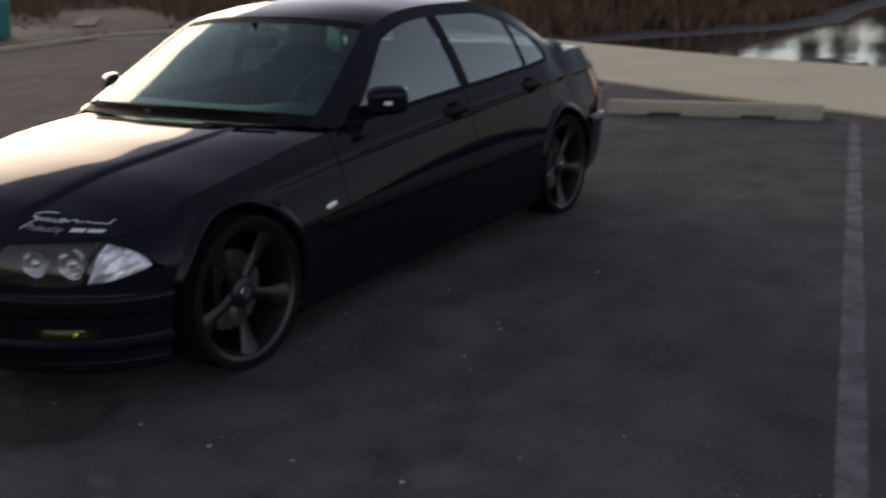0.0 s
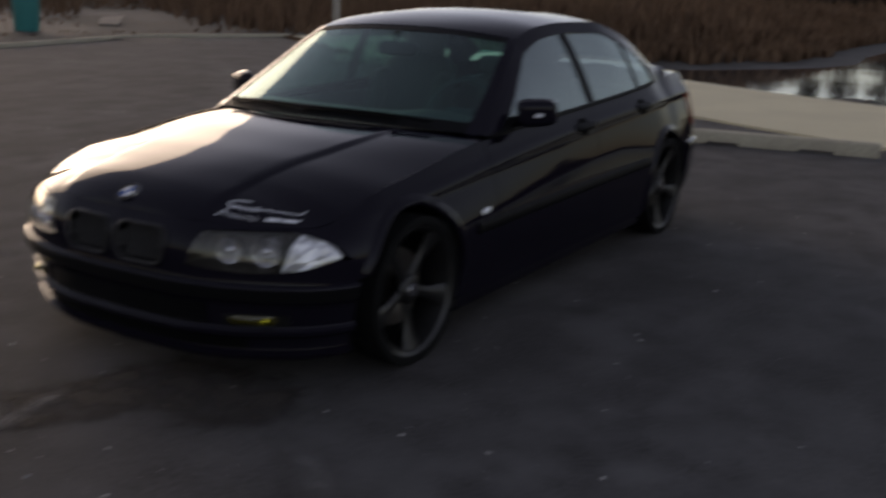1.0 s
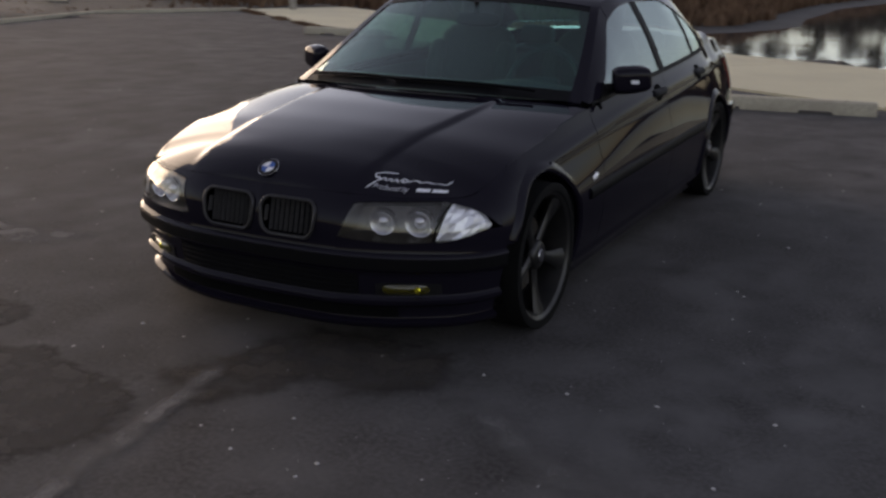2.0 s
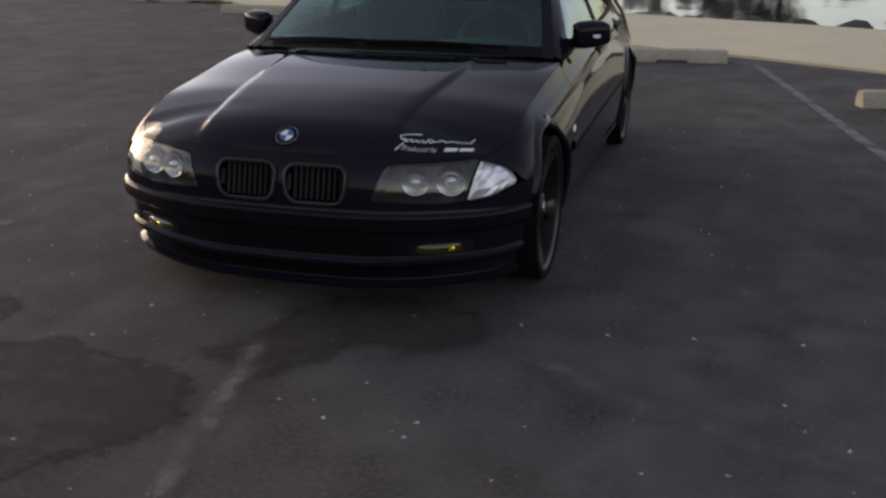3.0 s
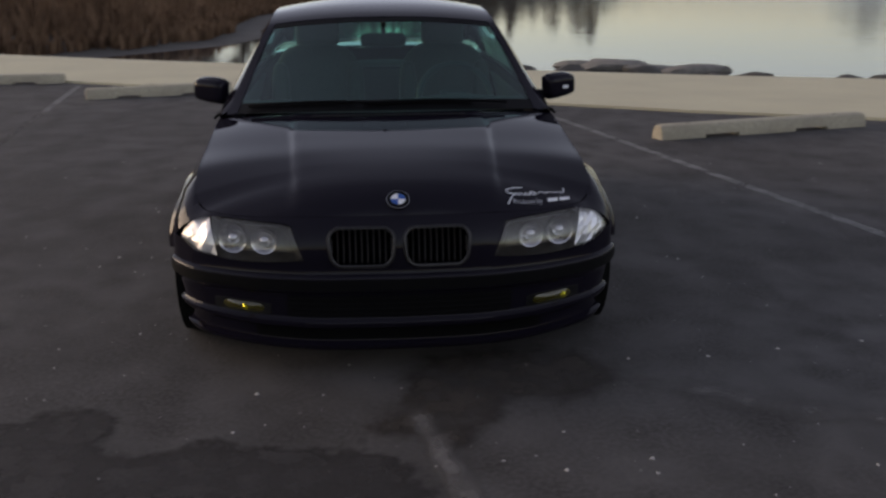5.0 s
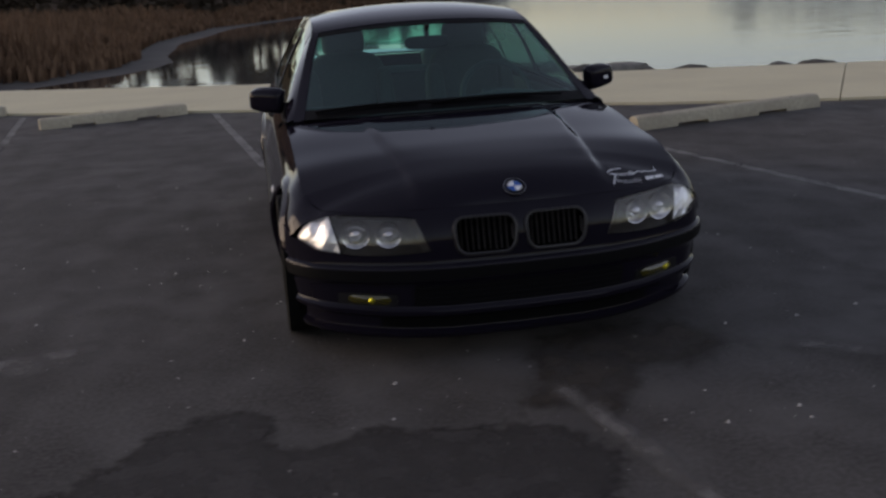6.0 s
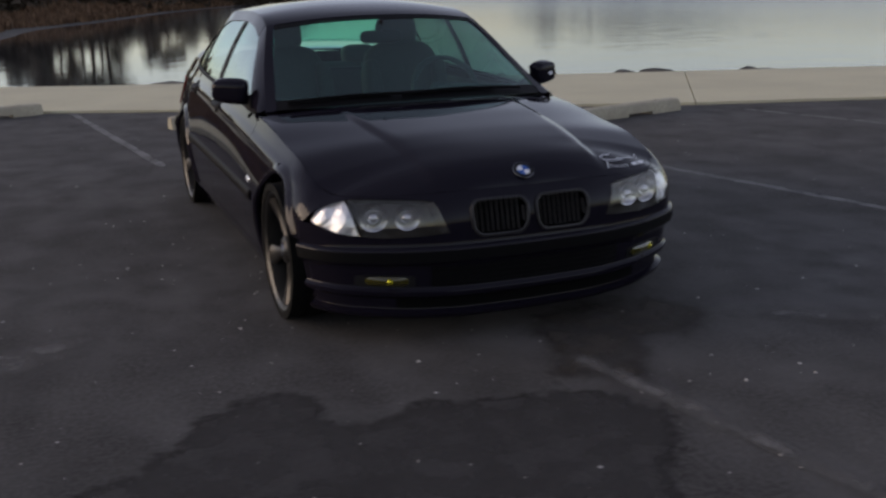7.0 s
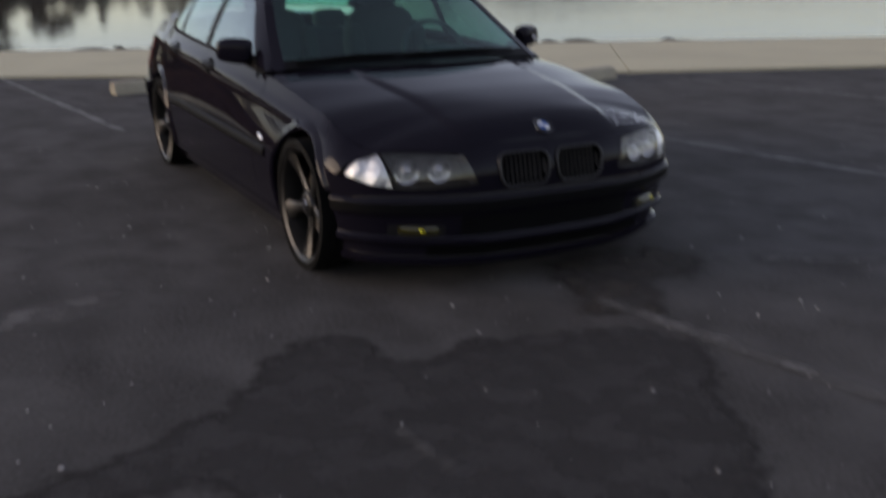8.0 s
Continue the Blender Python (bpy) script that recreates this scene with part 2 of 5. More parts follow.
_l.new(_g.outputs[0], _b.inputs["Roughness"])
_l.new(_c.outputs["Object"], _t.inputs["Vector"])
_l.new(_t.outputs["Fac"], _bp.inputs["Height"])
_l.new(_bp.outputs[0], _b.inputs["Normal"])


# ---------------------------------------------------------------- mesh helpers
def mesh_of(name, verts, faces, mat, smooth=True, sharp=40):
    me = bpy.data.meshes.new(name)
    me.from_pydata([tuple(v) for v in verts], [], [tuple(f) for f in faces])
    for m in (mat if isinstance(mat, (list, tuple)) else [mat]):
        me.materials.append(m)
    me.polygons.foreach_set("use_smooth", [smooth] * len(me.polygons))
    if smooth and sharp:
        me.set_sharp_from_angle(angle=radians(sharp))
    me.update()
    return me


def thing(name, label, category, at=(0, 0, 0), rz=0.0, group="", kind=""):
    ob = new(name)
    ob.matrix_basis = pose(*at, 0, 0, rz)
    return tagged(ob, label, category, group, kind)


def part(name, geo, mat, parent=None, label="", smooth=True, sharp=40):
    ob = new(name, mesh_of(name, geo[0], geo[1], mat, smooth, sharp))
    ob.parent = parent
    if label:
        ob["label"] = label
    return ob


def structure(name, geo, mat, label, category, smooth=False, kind="structure"):
    return tagged(part(name, geo, mat, None, "", smooth), label, category, "", kind)


def join(*geos):
    v, f = [], []
    for a, b in geos:
        k = len(v)
        v += list(a)
        f += [tuple(i + k for i in q) for q in b]
    return v, f


def moved(geo, m):
    return [tuple(m @ Vector(p)) for p in geo[0]], geo[1]


def mirror(geo):
    return [(-p[0], p[1], p[2]) for p in geo[0]], [tuple(reversed(q)) for q in geo[1]]


def box(sx, sy, sz, c=(0, 0, 0), r=0.0):
    """A block with chamfered edges, centred on c."""
    bm = bmesh.new()
    bmesh.ops.create_cube(bm, size=1)
    bmesh.ops.scale(bm, vec=(sx, sy, sz), verts=bm.verts)
    if r:
        bmesh.ops.bevel(bm, geom=bm.edges[:], offset=r, segments=2, affect="EDGES", profile=0.6)
    bmesh.ops.translate(bm, vec=c, verts=bm.verts)
    return grab(bm)


def grab(bm):
    bm.verts.index_update()
    geo = [tuple(v.co) for v in bm.verts], [tuple(v.index for v in f.verts) for f in bm.faces]
    bm.free()
    return geo


def sheet(fn, us, vs, rim=0.0, centre=None, keep=None):
    """A grid of fn(u, v), with its edges turned in by rim towards the inside of the car."""
    v = [Vector(fn(u, w)) for w in vs for u in us]
    nu, nv = len(us), len(vs)
    f = []
    for j in range(nv - 1):
        for i in range(nu - 1):
            q = (j * nu + i, j * nu + i + 1, (j + 1) * nu + i + 1, (j + 1) * nu + i)
            if keep is None or keep(sum((v[k] for k in q), Vector()) / 4):
                f.append(q)
    if centre is not None and f:
        tot = 0.0
        for q in f:
            n = (v[q[2]] - v[q[0]]).cross(v[q[3]] - v[q[1]])
            tot += n.dot(sum((v[k] for k in q), Vector()) / 4 - Vector(centre))
        if tot < 0:
            f = [tuple(reversed(q)) for q in f]
    if rim:
        nrm = [Vector() for _ in v]
        edges = {}
        for q in f:
            n = (v[q[2]] - v[q[0]]).cross(v[q[3]] - v[q[1]])
            for a, b in zip(q, q[1:] + q[:1]):
                nrm[a] = nrm[a] + n
                edges[(a, b)] = 1
        border = [(a, b) for a, b in edges if (b, a) not in edges]
        low = {}
        for a, b in border:
            for k in (a, b):
                if k not in low:
                    low[k] = len(v)
                    v.append(v[k] - nrm[k].normalized() * rim if nrm[k].length else v[k])
        f += [(b, a, low[a], low[b]) for a, b in border]
    return [tuple(p) for p in v], f


def tube(points, r, sides=8, taper=None, caps=True):
    """A round bar along points."""
    pts = [Vector(p) for p in points]
    v, f = [], []
    for i, p in enumerate(pts):
        d = (pts[min(i + 1, len(pts) - 1)] - pts[max(i - 1, 0)]).normalized()
        a = d.orthogonal().normalized() if i == 0 else (a - d * a.dot(d)).normalized()
        b = d.cross(a)
        rr = r * (taper[i] if taper else 1)
        v += [tuple(p + (a * math.cos(k * math.tau / sides) + b * math.sin(k * math.tau / sides)) * rr) for k in range(sides)]
    for i in range(len(pts) - 1):
        for k in range(sides):
            f.append((i * sides + k, i * sides + (k + 1) % sides, (i + 1) * sides + (k + 1) % sides, (i + 1) * sides + k))
    if caps:
        f += [tuple(reversed(range(sides))), tuple(range((len(pts) - 1) * sides, len(pts) * sides))]
    return v, f


def ring(profile, steps=48, axis="x"):
    """A body of revolution about x: profile of (x, r)."""
    v, f = [], []
    n = len(profile)
    for k in range(steps):
        a = k * math.tau / steps
        v += [(x, r * math.cos(a), r * math.sin(a)) for x, r in profile]
    for k in range(steps):
        for i in range(n - 1):
            f.append((k * n + i, k * n + i + 1, (k + 1) % steps * n + i + 1, (k + 1) % steps * n + i))
    return v, f


def ramp(keys):
    """A smooth curve through (x, value) keys."""
    xs = np.array([k[0] for k in keys], float)
    ys = np.array([k[1] for k in keys], float)
    h = np.diff(xs)
    d = np.diff(ys) / h
    m = np.zeros(len(xs))
    m[1:-1] = [0 if a * b <= 0 else (h0 + h1) * 3 / ((2 * h1 + h0) / a + (h1 + 2 * h0) / b) for a, b, h0, h1 in zip(d[:-1], d[1:], h[:-1], h[1:])]
    m[0], m[-1] = d[0], d[-1]

    X, Y, M, H = xs.tolist(), ys.tolist(), m.tolist(), h.tolist()
    n2 = len(X) - 2

    def at(x):
        x = min(max(x, X[0]), X[-1])
        i = 0
        while i < n2 and X[i + 1] <= x:
            i += 1
        t = (x - X[i]) / H[i]
        w = 1 - t
        return Y[i] * (1 + 2 * t) * w * w + M[i] * H[i] * t * w * w + Y[i + 1] * t * t * (3 - 2 * t) - M[i + 1] * H[i] * t * t * w
    return at


def spread(a, b, n):
    return [a + (b - a) * i / (n - 1) for i in range(n)]


# ---------------------------------------------------------------- the shore: ground, water, car park
INNER = [(-14.2, 17.2), (-9.2, 13.3), (-6.6, 11.8), (-4.1, 10.45), (-2.2, 9.3), (0.0, 8.1), (1.8, 7.25), (3.4, 6.25), (5.0, 5.45), (7.2, 4.65), (12.0, 2.9), (30.0, -3.5)]
OUTER = [(-13.0, 20.0), (-8.9, 17.2), (-5.3, 14.9), (-2.9, 13.5), (-0.8, 12.3), (1.2, 11.5), (2.6, 11.0), (4.0, 10.3), (5.6, 9.6), (10.2, 7.7), (15.0, 5.7), (32.0, -1.0)]
WATER_Z = -0.8


def along(line, n):
    """n points at even steps along a line of points."""
    p = np.array(line, float)
    d = np.concatenate([[0], np.cumsum(np.hypot(*np.diff(p, axis=0).T))])
    s = np.linspace(0, d[-1], n)
    return list(zip(np.interp(s, d, p[:, 0]), np.interp(s, d, p[:, 1])))


def slab(outline, top, bottom):
    """A flat prism over an outline that runs anticlockwise."""
    n = len(outline)
    v = [(x, y, top) for x, y in outline] + [(x, y, bottom) for x, y in outline]
    f = [tuple(range(n)), tuple(reversed(range(n, 2 * n)))]
    f += [(i, n + i, n + (i + 1) % n, (i + 1) % n) for i in range(n)]
    return v, f


R = 4600
structure("ground", ([(-R, -R, -1.5), (R, -R, -1.5), (R, R, -1.5), (-R, R, -1.5)], [(0, 1, 2, 3)]), MUD, "dark mud bed under the shallow water", "ground")
structure("water", ([(-R, -R, WATER_Z), (R, -R, WATER_Z), (R, R, WATER_Z), (-R, R, WATER_Z)], [(0, 1, 2, 3)]), WATER, "calm bay water mirroring the evening sky", "water")
WEST = [(-14.2, 17.2), (-15.6, 13.5), (-14.2, 8.8), (-13.6, 3.0), (-14.5, -60.0)]
structure("parking_lot", slab([(60, -60), (60, -14)] + list(reversed(INNER)) + WEST[1:], 0.0, -1.45), ASPHALT, "worn dark asphalt car park with pale grit", "ground")

# sandy verge west of the asphalt, rising a little, with a pale path
def lie(x, y):
    return 0.035 + 0.05 * noise.noise(Vector((x * 0.35, y * 0.35, 0))) + 0.012 * max(0.0, -14.5 - x)


def verge():
    rows = []
    edge = WEST[::-1] + [(-13.0, 20.0), (-9.6, 18.2)]
    pts = along(edge, 60)
    for x, y in pts:
        row = []
        for k in range(26):
            d = (k / 25) ** 2 * 70
            a = math.atan2(max(y, 0), 30)
            px, py = x - d * math.cos(a * 0.9), y + d * math.sin(a * 0.9)
            row.append((px, py, -0.05 if k == 0 else lie(px, py)))
        rows.append(row)
    n = 26
    return [p for r in rows for p in r], [(i * n + k, (i + 1) * n + k, (i + 1) * n + k + 1, i * n + k + 1) for i in range(len(rows) - 1) for k in range(n - 1)]


structure("verge", verge(), DIRT, "rough brown earth beside the car park", "ground", True)
structure("sand_path", slab([(-18.2, 15.3), (-18.6, 15.0), (-20.7, 16.8), (-22.9, 18.9), (-22.5, 19.3), (-20.4, 17.3)], 0.14, 0.0), SAND, "pale sandy track through the verge", "path")

# marsh bank: mud flat, then a low reed-grown rise
BANK = [(-7.4, 16.9), (-9.4, 20.0), (-10.4, 24.5), (-8.0, 28.5), (-5.6, 33.0), (-6.0, 40), (-6.2, 54), (-3.6, 74), (2.0, 90), (12, 127), (32, 180), (120, 420), (380, 1000), (900, 2000)]


def bank_rows(n=90):
    pts = []
    d = np.array(BANK, float)
    step = np.concatenate([[0], np.cumsum(np.hypot(*np.diff(d, axis=0).T) ** 0.6)])
    s = np.linspace(0, step[-1], n)
    xs, ys = np.interp(s, step, d[:, 0]), np.interp(s, step, d[:, 1])
    for i in range(n):
        j, k = max(i - 1, 0), min(i + 1, n - 1)
        t = Vector((xs[k] - xs[j], ys[k] - ys[j])).normalized()
        pts.append((xs[i], ys[i], -t.y, t.x))          # the normal points to the land
    return pts


BANK_ROWS = bank_rows()


def bank():
    prof = [(-3.4, -0.95), (-2.4, -0.82), (-1.7, -0.785), (-0.6, -0.75), (0.0, -0.64), (1.5, -0.35), (5, -0.05), (14, 0.15), (45, 0.3), (160, 0.8)]
    v = []
    for x, y, nx, ny in BANK_ROWS:
        near = min(1.0, max(0.15, (y - 16) / 12))
        for o, z in prof:
            w = o * (near if o < 0 else 1.0)
            w *= 1.0 + (0.35 * noise.noise(Vector((x * 0.2, y * 0.2, 3))) if o < 0 else 0)
            v.append((x + nx * w, y + ny * w, z + 0.03 * noise.noise(Vector((x + o, y, 7)))))
    n = len(prof)
    return v, [(i * n + k, (i + 1) * n + k, (i + 1) * n + k + 1, i * n + k + 1) for i in range(len(BANK_ROWS) - 1) for k in range(n - 1)]


structure("marsh_bank", bank(), MUD, "grey mud flat rising to a reed bank", "ground", True)


OX, OY = [p[0] for p in OUTER], [p[1] for p in OUTER]


def reeds(count, seed):
    rnd = random.Random(seed)
    v, f = [], []
    rows = [r for r in BANK_ROWS if r[1] < 420]
    wt = [max(0.4, 1.0 * (1 if r[1] < 60 else 0.8)) for r in rows]
    for _ in range(count):
        x, y, nx, ny = rnd.choices(rows, wt)[0]
        j = rnd.uniform(-1.6, 1.6) * (1 + y / 40)
        o = -0.4 + (14 + y * 0.05) * rnd.random() ** 1.6
        x, y = x + nx * o - ny * j, y + ny * o + nx * j
        if (x > -14.2 and y < np.interp(x, OX, OY) + 0.6) or (x < -12.5 and y < 17.5 + 0.25 * max(0.0, -14 - x)):
            continue
        z = -0.75 + min(0.8, max(0, o) * 0.10)
        h = rnd.uniform(0.9, 1.75) * (0.75 + 0.5 * noise.noise(Vector((x * 0.15, y * 0.15, 0)))) * min(1, 0.55 + o * 0.2)
        w = rnd.uniform(0.02, 0.05) * (1 + y / 35)
        a, b = rnd.uniform(0, math.pi), rnd.uniform(0, math.tau)
        dx, dy, lean = math.cos(a) * w, math.sin(a) * w, h * rnd.uniform(0.05, 0.35)
        k = len(v)
        lx, ly = math.cos(b) * lean, math.sin(b) * lean
        v += [(x - dx, y - dy, z), (x + dx, y + dy, z), (x + lx * 0.4 + dx * 0.8, y + ly * 0.4 + dy * 0.8, z + h * 0.6),
              (x + lx * 0.4 - dx * 0.8, y + ly * 0.4 - dy * 0.8, z + h * 0.6), (x + lx, y + ly, z + h)]
        f += [(k, k + 1, k + 2, k + 3), (k + 3, k + 2, k + 4)]
    return v, f


structure("reeds", reeds(42000, 5), REED, "dense dry brown reeds on the marsh bank", "reeds", kind="stuff")


def scrub(count, seed):
    """Low brown grass over the verge."""
    rnd = random.Random(seed)
    v, f = [], []
    for _ in range(count):
        x, y = rnd.uniform(-60, -9), rnd.uniform(4, 60)
        limit = -16.5 if y < 16 else -10.5 - (y - 16) * 0.2
        if x > limit + 1.2 or (y < 24 and -26 < x < -16.5 and abs(y - 15 - (-17 - x) * 0.8) < 1.8):
            continue
        if x > -14.2 and y < np.interp(x, OX, OY) + 0.6:
            continue
        far = (limit - x) / 14 if y < 17.5 else 0.5 + (limit - x) / 3
        h = rnd.uniform(0.3, 1.0) * min(1.5, 0.10 + max(0, far) ** 2 * 0.9)
        w = rnd.uniform(0.02, 0.05)
        a, b = rnd.uniform(0, math.pi), rnd.uniform(0, math.tau)
        dx, dy = math.cos(a) * w, math.sin(a) * w
        k = len(v)
        z = lie(x, y) - 0.02
        v += [(x - dx, y - dy, z), (x + dx, y + dy, z), (x + math.cos(b) * h * 0.4, y + math.sin(b) * h * 0.4, z + h)]
        f.append((k, k + 1, k + 2))
    return v, f


structure("dry_grass", scrub(26000, 6), REED, "tangled dry brown grass on the verge", "grass", kind="stuff")

# pale concrete promenade in slabs
promenade = tagged(new("pavement"), "broad pale concrete promenade above the water", "pavement", kind="structure")
JOINTS = [(-14.2, -13.0), (-8.0, -6.2), (-2.0, 0.2), (5.03, 7.25), (12.0, 15.0), (20.0, 23.0), (30.0, 32.0)]


def stretch(line, x0, x1):
    """The part of a line between two x, by its own corner points."""
    xs, ys = [p[0] for p in line], [p[1] for p in line]
    keys = [x0] + [x for x in xs if x0 + 0.05 < x < x1 - 0.05] + [x1]
    return [(x, float(np.interp(x, xs, ys))) for x in keys]


for (a0, b0_), (a1, b1_) in zip(JOINTS[:-1], JOINTS[1:]):
    g = 0.006
    part("slab", slab(stretch(INNER, a0 + g, a1 - g) + stretch(OUTER, b0_ + g, b1_ - g)[::-1], 0.03, -1.45), CONCRETE, promenade, smooth=False)


# concrete wheel stops
def wheel_stop(a, b):
    """A bevelled precast bar with two drain notches under it."""
    a, b = Vector((*a, 0)), Vector((*b, 0))
    n = (b - a).length
    ob = thing("wheel_stop", "weathered precast concrete wheel stop on the asphalt", "wheel stop", tuple(a.lerp(b, 0.5)), math.degrees(math.atan2(b.y - a.y, b.x - a.x)), "wheel stops along the promenade")
    prof = [(-0.085, 0.0), (-0.085, 0.05), (-0.06, 0.115), (-0.04, 0.128), (0.04, 0.128), (0.06, 0.115), (0.085, 0.05), (0.085, 0.0)]
    xs = [-0.5, -0.485, -0.30, -0.298, -0.14, -0.138, 0.138, 0.14, 0.298, 0.30, 0.485, 0.5]
    v, f = [], []
    for k, u in enumerate(xs):
        sc = 0.93 if k in (0, len(xs) - 1) else 1.0
        for y, z in prof:
            notch = 0.03 if 3 <= k <= 4 or 7 <= k <= 8 else 0.0
            v.append((u * n, y * sc, max(z * sc, notch)))
    m = len(prof)
    for k in range(len(xs) - 1):
        f += [(k * m + i, k * m + (i + 1) % m, (k + 1) * m + (i + 1) % m, (k + 1) * m + i) for i in range(m)]
    f += [tuple(reversed(range(m))), tuple(range((len(xs) - 1) * m, len(xs) * m))]
    part("bar", (v, f), STOPS, ob, sharp=25)
    for u in (-0.36, 0.36):
        part("anchor_pin", moved(ring([(0.0, 0.001), (0.0, 0.014), (-0.02, 0.016)], 10), Matrix.Translation((u * n, 0, 0.131)) @ pose(0, 0, 0, 0, -90, 0)), TRIM, ob)
    return ob


for ends in (((-0.52, 6.65), (1.42, 6.95)), ((2.47, 4.62), (4.60, 5.20)), ((-3.40, 8.45), (-1.75, 9.0)), ((-6.05, 10.4), (-4.2, 10.5)), ((-8.65, 11.95), (-6.95, 12.1))):
    wheel_stop(*ends)


def film_of(name, outline, cell, spill, z, mat, label, category, closed=True):
    """A film on the ground over an outline (or along an open line of given width), with its depth inside the edge."""
    p = np.array(outline, float)
    a, b_ = p, np.roll(p, -1, axis=0)
    lo, hi = p.min(axis=0) - spill, p.max(axis=0) + spill
    xs, ys = np.arange(lo[0], hi[0] + cell, cell), np.arange(lo[1], hi[1] + cell, cell)
    gx, gy = np.meshgrid(xs, ys)
    q = np.stack([gx.ravel(), gy.ravel()], 1)
    best, inside = np.full(len(q), 9e9), np.zeros(len(q), bool)
    for (x0, y0), (x1, y1) in zip(a, b_):
        d = np.array([x1 - x0, y1 - y0])
        t = np.clip(((q - (x0, y0)) @ d) / max(1e-9, d @ d), 0, 1)
        best = np.minimum(best, np.hypot(q[:, 0] - x0 - t * d[0], q[:, 1] - y0 - t * d[1]))
        cross = (y0 > q[:, 1]) != (y1 > q[:, 1])
        inside ^= cross & (q[:, 0] < (x1 - x0) * (q[:, 1] - y0) / ((y1 - y0) if y1 != y0 else 1e-9) + x0)
    sd = np.where(inside, best, -best)
    nx = len(xs)
    faces = [(j_ * nx + i_, j_ * nx + i_ + 1, (j_ + 1) * nx + i_ + 1, (j_ + 1) * nx + i_) for j_ in range(len(ys) - 1) for i_ in range(nx - 1)]
    faces = [f for f in faces if max(sd[k] for k in f) > -spill]
    keep = sorted({k for f in faces for k in f})
    order = {k: i_ for i_, k in enumerate(keep)}
    ob = structure(name, ([(q[k, 0], q[k, 1], z) for k in keep], [tuple(order[k] for k in f) for f in faces]), mat, label, category)
    at = ob.data.attributes.new("depth", "FLOAT", "POINT")
    at.data.foreach_set("value", [float(sd[k]) for k in keep])
    return ob


def line_film(a, b, width, mat, z, label="faded white parking line worn into the asphalt"):
    """A painted line: a long quadrilateral film, subdivided across."""
    a, b = Vector(a), Vector(b)
    d = (b - a).normalized()
    n = Vector((-d.y, d.x))
    L, offs = (b - a).length, [-width / 2 - 0.03, -width / 2, -width / 4, 0.0, width / 4, width / 2, width / 2 + 0.03]
    steps = max(4, int(L / 0.2))
    v, dep = [], []
    for k in range(steps + 1):
        s = -0.04 + (L + 0.08) * k / steps
        for o in offs:
            p = a + d * s + n * o
            v.append((p.x, p.y, z))
            dep.append(min(width / 2 - abs(o), s, L - s))
    m = len(offs)
    ob = structure("parking_line", (v, [(k * m + i_, k * m + i_ + 1, (k + 1) * m + i_ + 1, (k + 1) * m + i_) for k in range(steps) for i_ in range(m - 1)]), mat, label, "line marking")
    ob.data.attributes.new("depth", "FLOAT", "POINT").data.foreach_set("value", dep)
    return ob


for a, b, w, mat in (((1.70, 6.93), (3.02, -0.3), 0.11, PAINT_LINE), ((-1.42, 9.0), (-0.85, 4.2), 0.11, PAINT_LINE), ((-3.92, 10.2), (-3.55, 7.2), 0.11, PAINT_LINE), ((-6.6, 11.6), (-6.3, 9.0), 0.10, WORN),
                     ((-3.55, 7.2), (-3.1, 3.4), 0.10, WORN), ((5.2, 4.9), (6.0, 1.4), 0.11, PAINT_LINE)):
    line_film(a, b, w, mat, 0.0015)
line_film((0.02, -0.86), (0.38, -2.9), 0.13, WORN, 0.0052, "worn pale painted line crossing a dark stain")
film_of("paint_dab", [(-1.19, -1.66), (-1.12, -1.64), (-1.08, -1.95), (-1.16, -1.99)], 0.02, 0.05, 0.0052, WORN, "small worn dab of pale paint on the stain", "paint mark")

film_of("damp_stain", [(-2.3, -1.55), (-1.9, -1.41), (-1.54, -1.22), (-1.42, -1.02), (-1.25, -0.86), (-1.12, -0.82), (-1.0, -0.80), (-0.93, -0.88), (-0.88, -0.98), (-0.9, -1.13), (-0.85, -1.20),
                       (-0.72, -1.15), (-0.56, -1.11), (-0.4, -1.17), (-0.28, -1.18), (-0.16, -1.19), (-0.02, -1.33), (0.08, -1.42), (0.12, -1.52), (0.06, -1.68), (-0.02, -1.80), (-0.12, -1.92), (-0.2, -2.06), (-0.26, -2.25), (-0.42, -2.42), (-0.6, -2.75), (-1.3, -2.8), (-1.5, -2.3), (-1.75, -1.78), (-2.1, -1.75)],
        0.025, 0.20, 0.0012, STAIN, "dark damp stain with a ragged edge on asphalt", "stain")
film_of("brown_spill", [(-0.18, -1.12), (-0.12, -0.98), (-0.06, -0.8), (0.0, -0.45), (0.35, -0.34), (0.72, -0.40), (0.86, -0.62), (0.80, -0.80), (0.68, -0.94), (0.52, -1.06), (0.40, -1.0), (0.29, -1.14), (0.22, -1.28), (0.12, -1.32), (-0.02, -1.22)],
        0.02, 0.16, 0.0028, SPILL, "brown oily spill with a dark rim before the car", "stain")
film_of("pale_scuff", [(0.72, -0.58), (0.98, -0.72), (1.4, -0.98), (2.1, -1.25), (2.2, -1.5), (1.5, -1.3), (1.1, -1.1), (0.75, -0.85)], 0.04, 0.12, 0.0040, PALE, "pale scuffed streak on the asphalt", "scuff")
film_of("pale_scuff", [(-2.9, -0.3), (-1.9, -0.32), (-1.5, -0.1), (-1.6, 0.15), (-2.2, 0.1), (-2.9, 0.2)], 0.04, 0.12, 0.0012, PALE, "pale scuffed patch on the asphalt", "scuff")


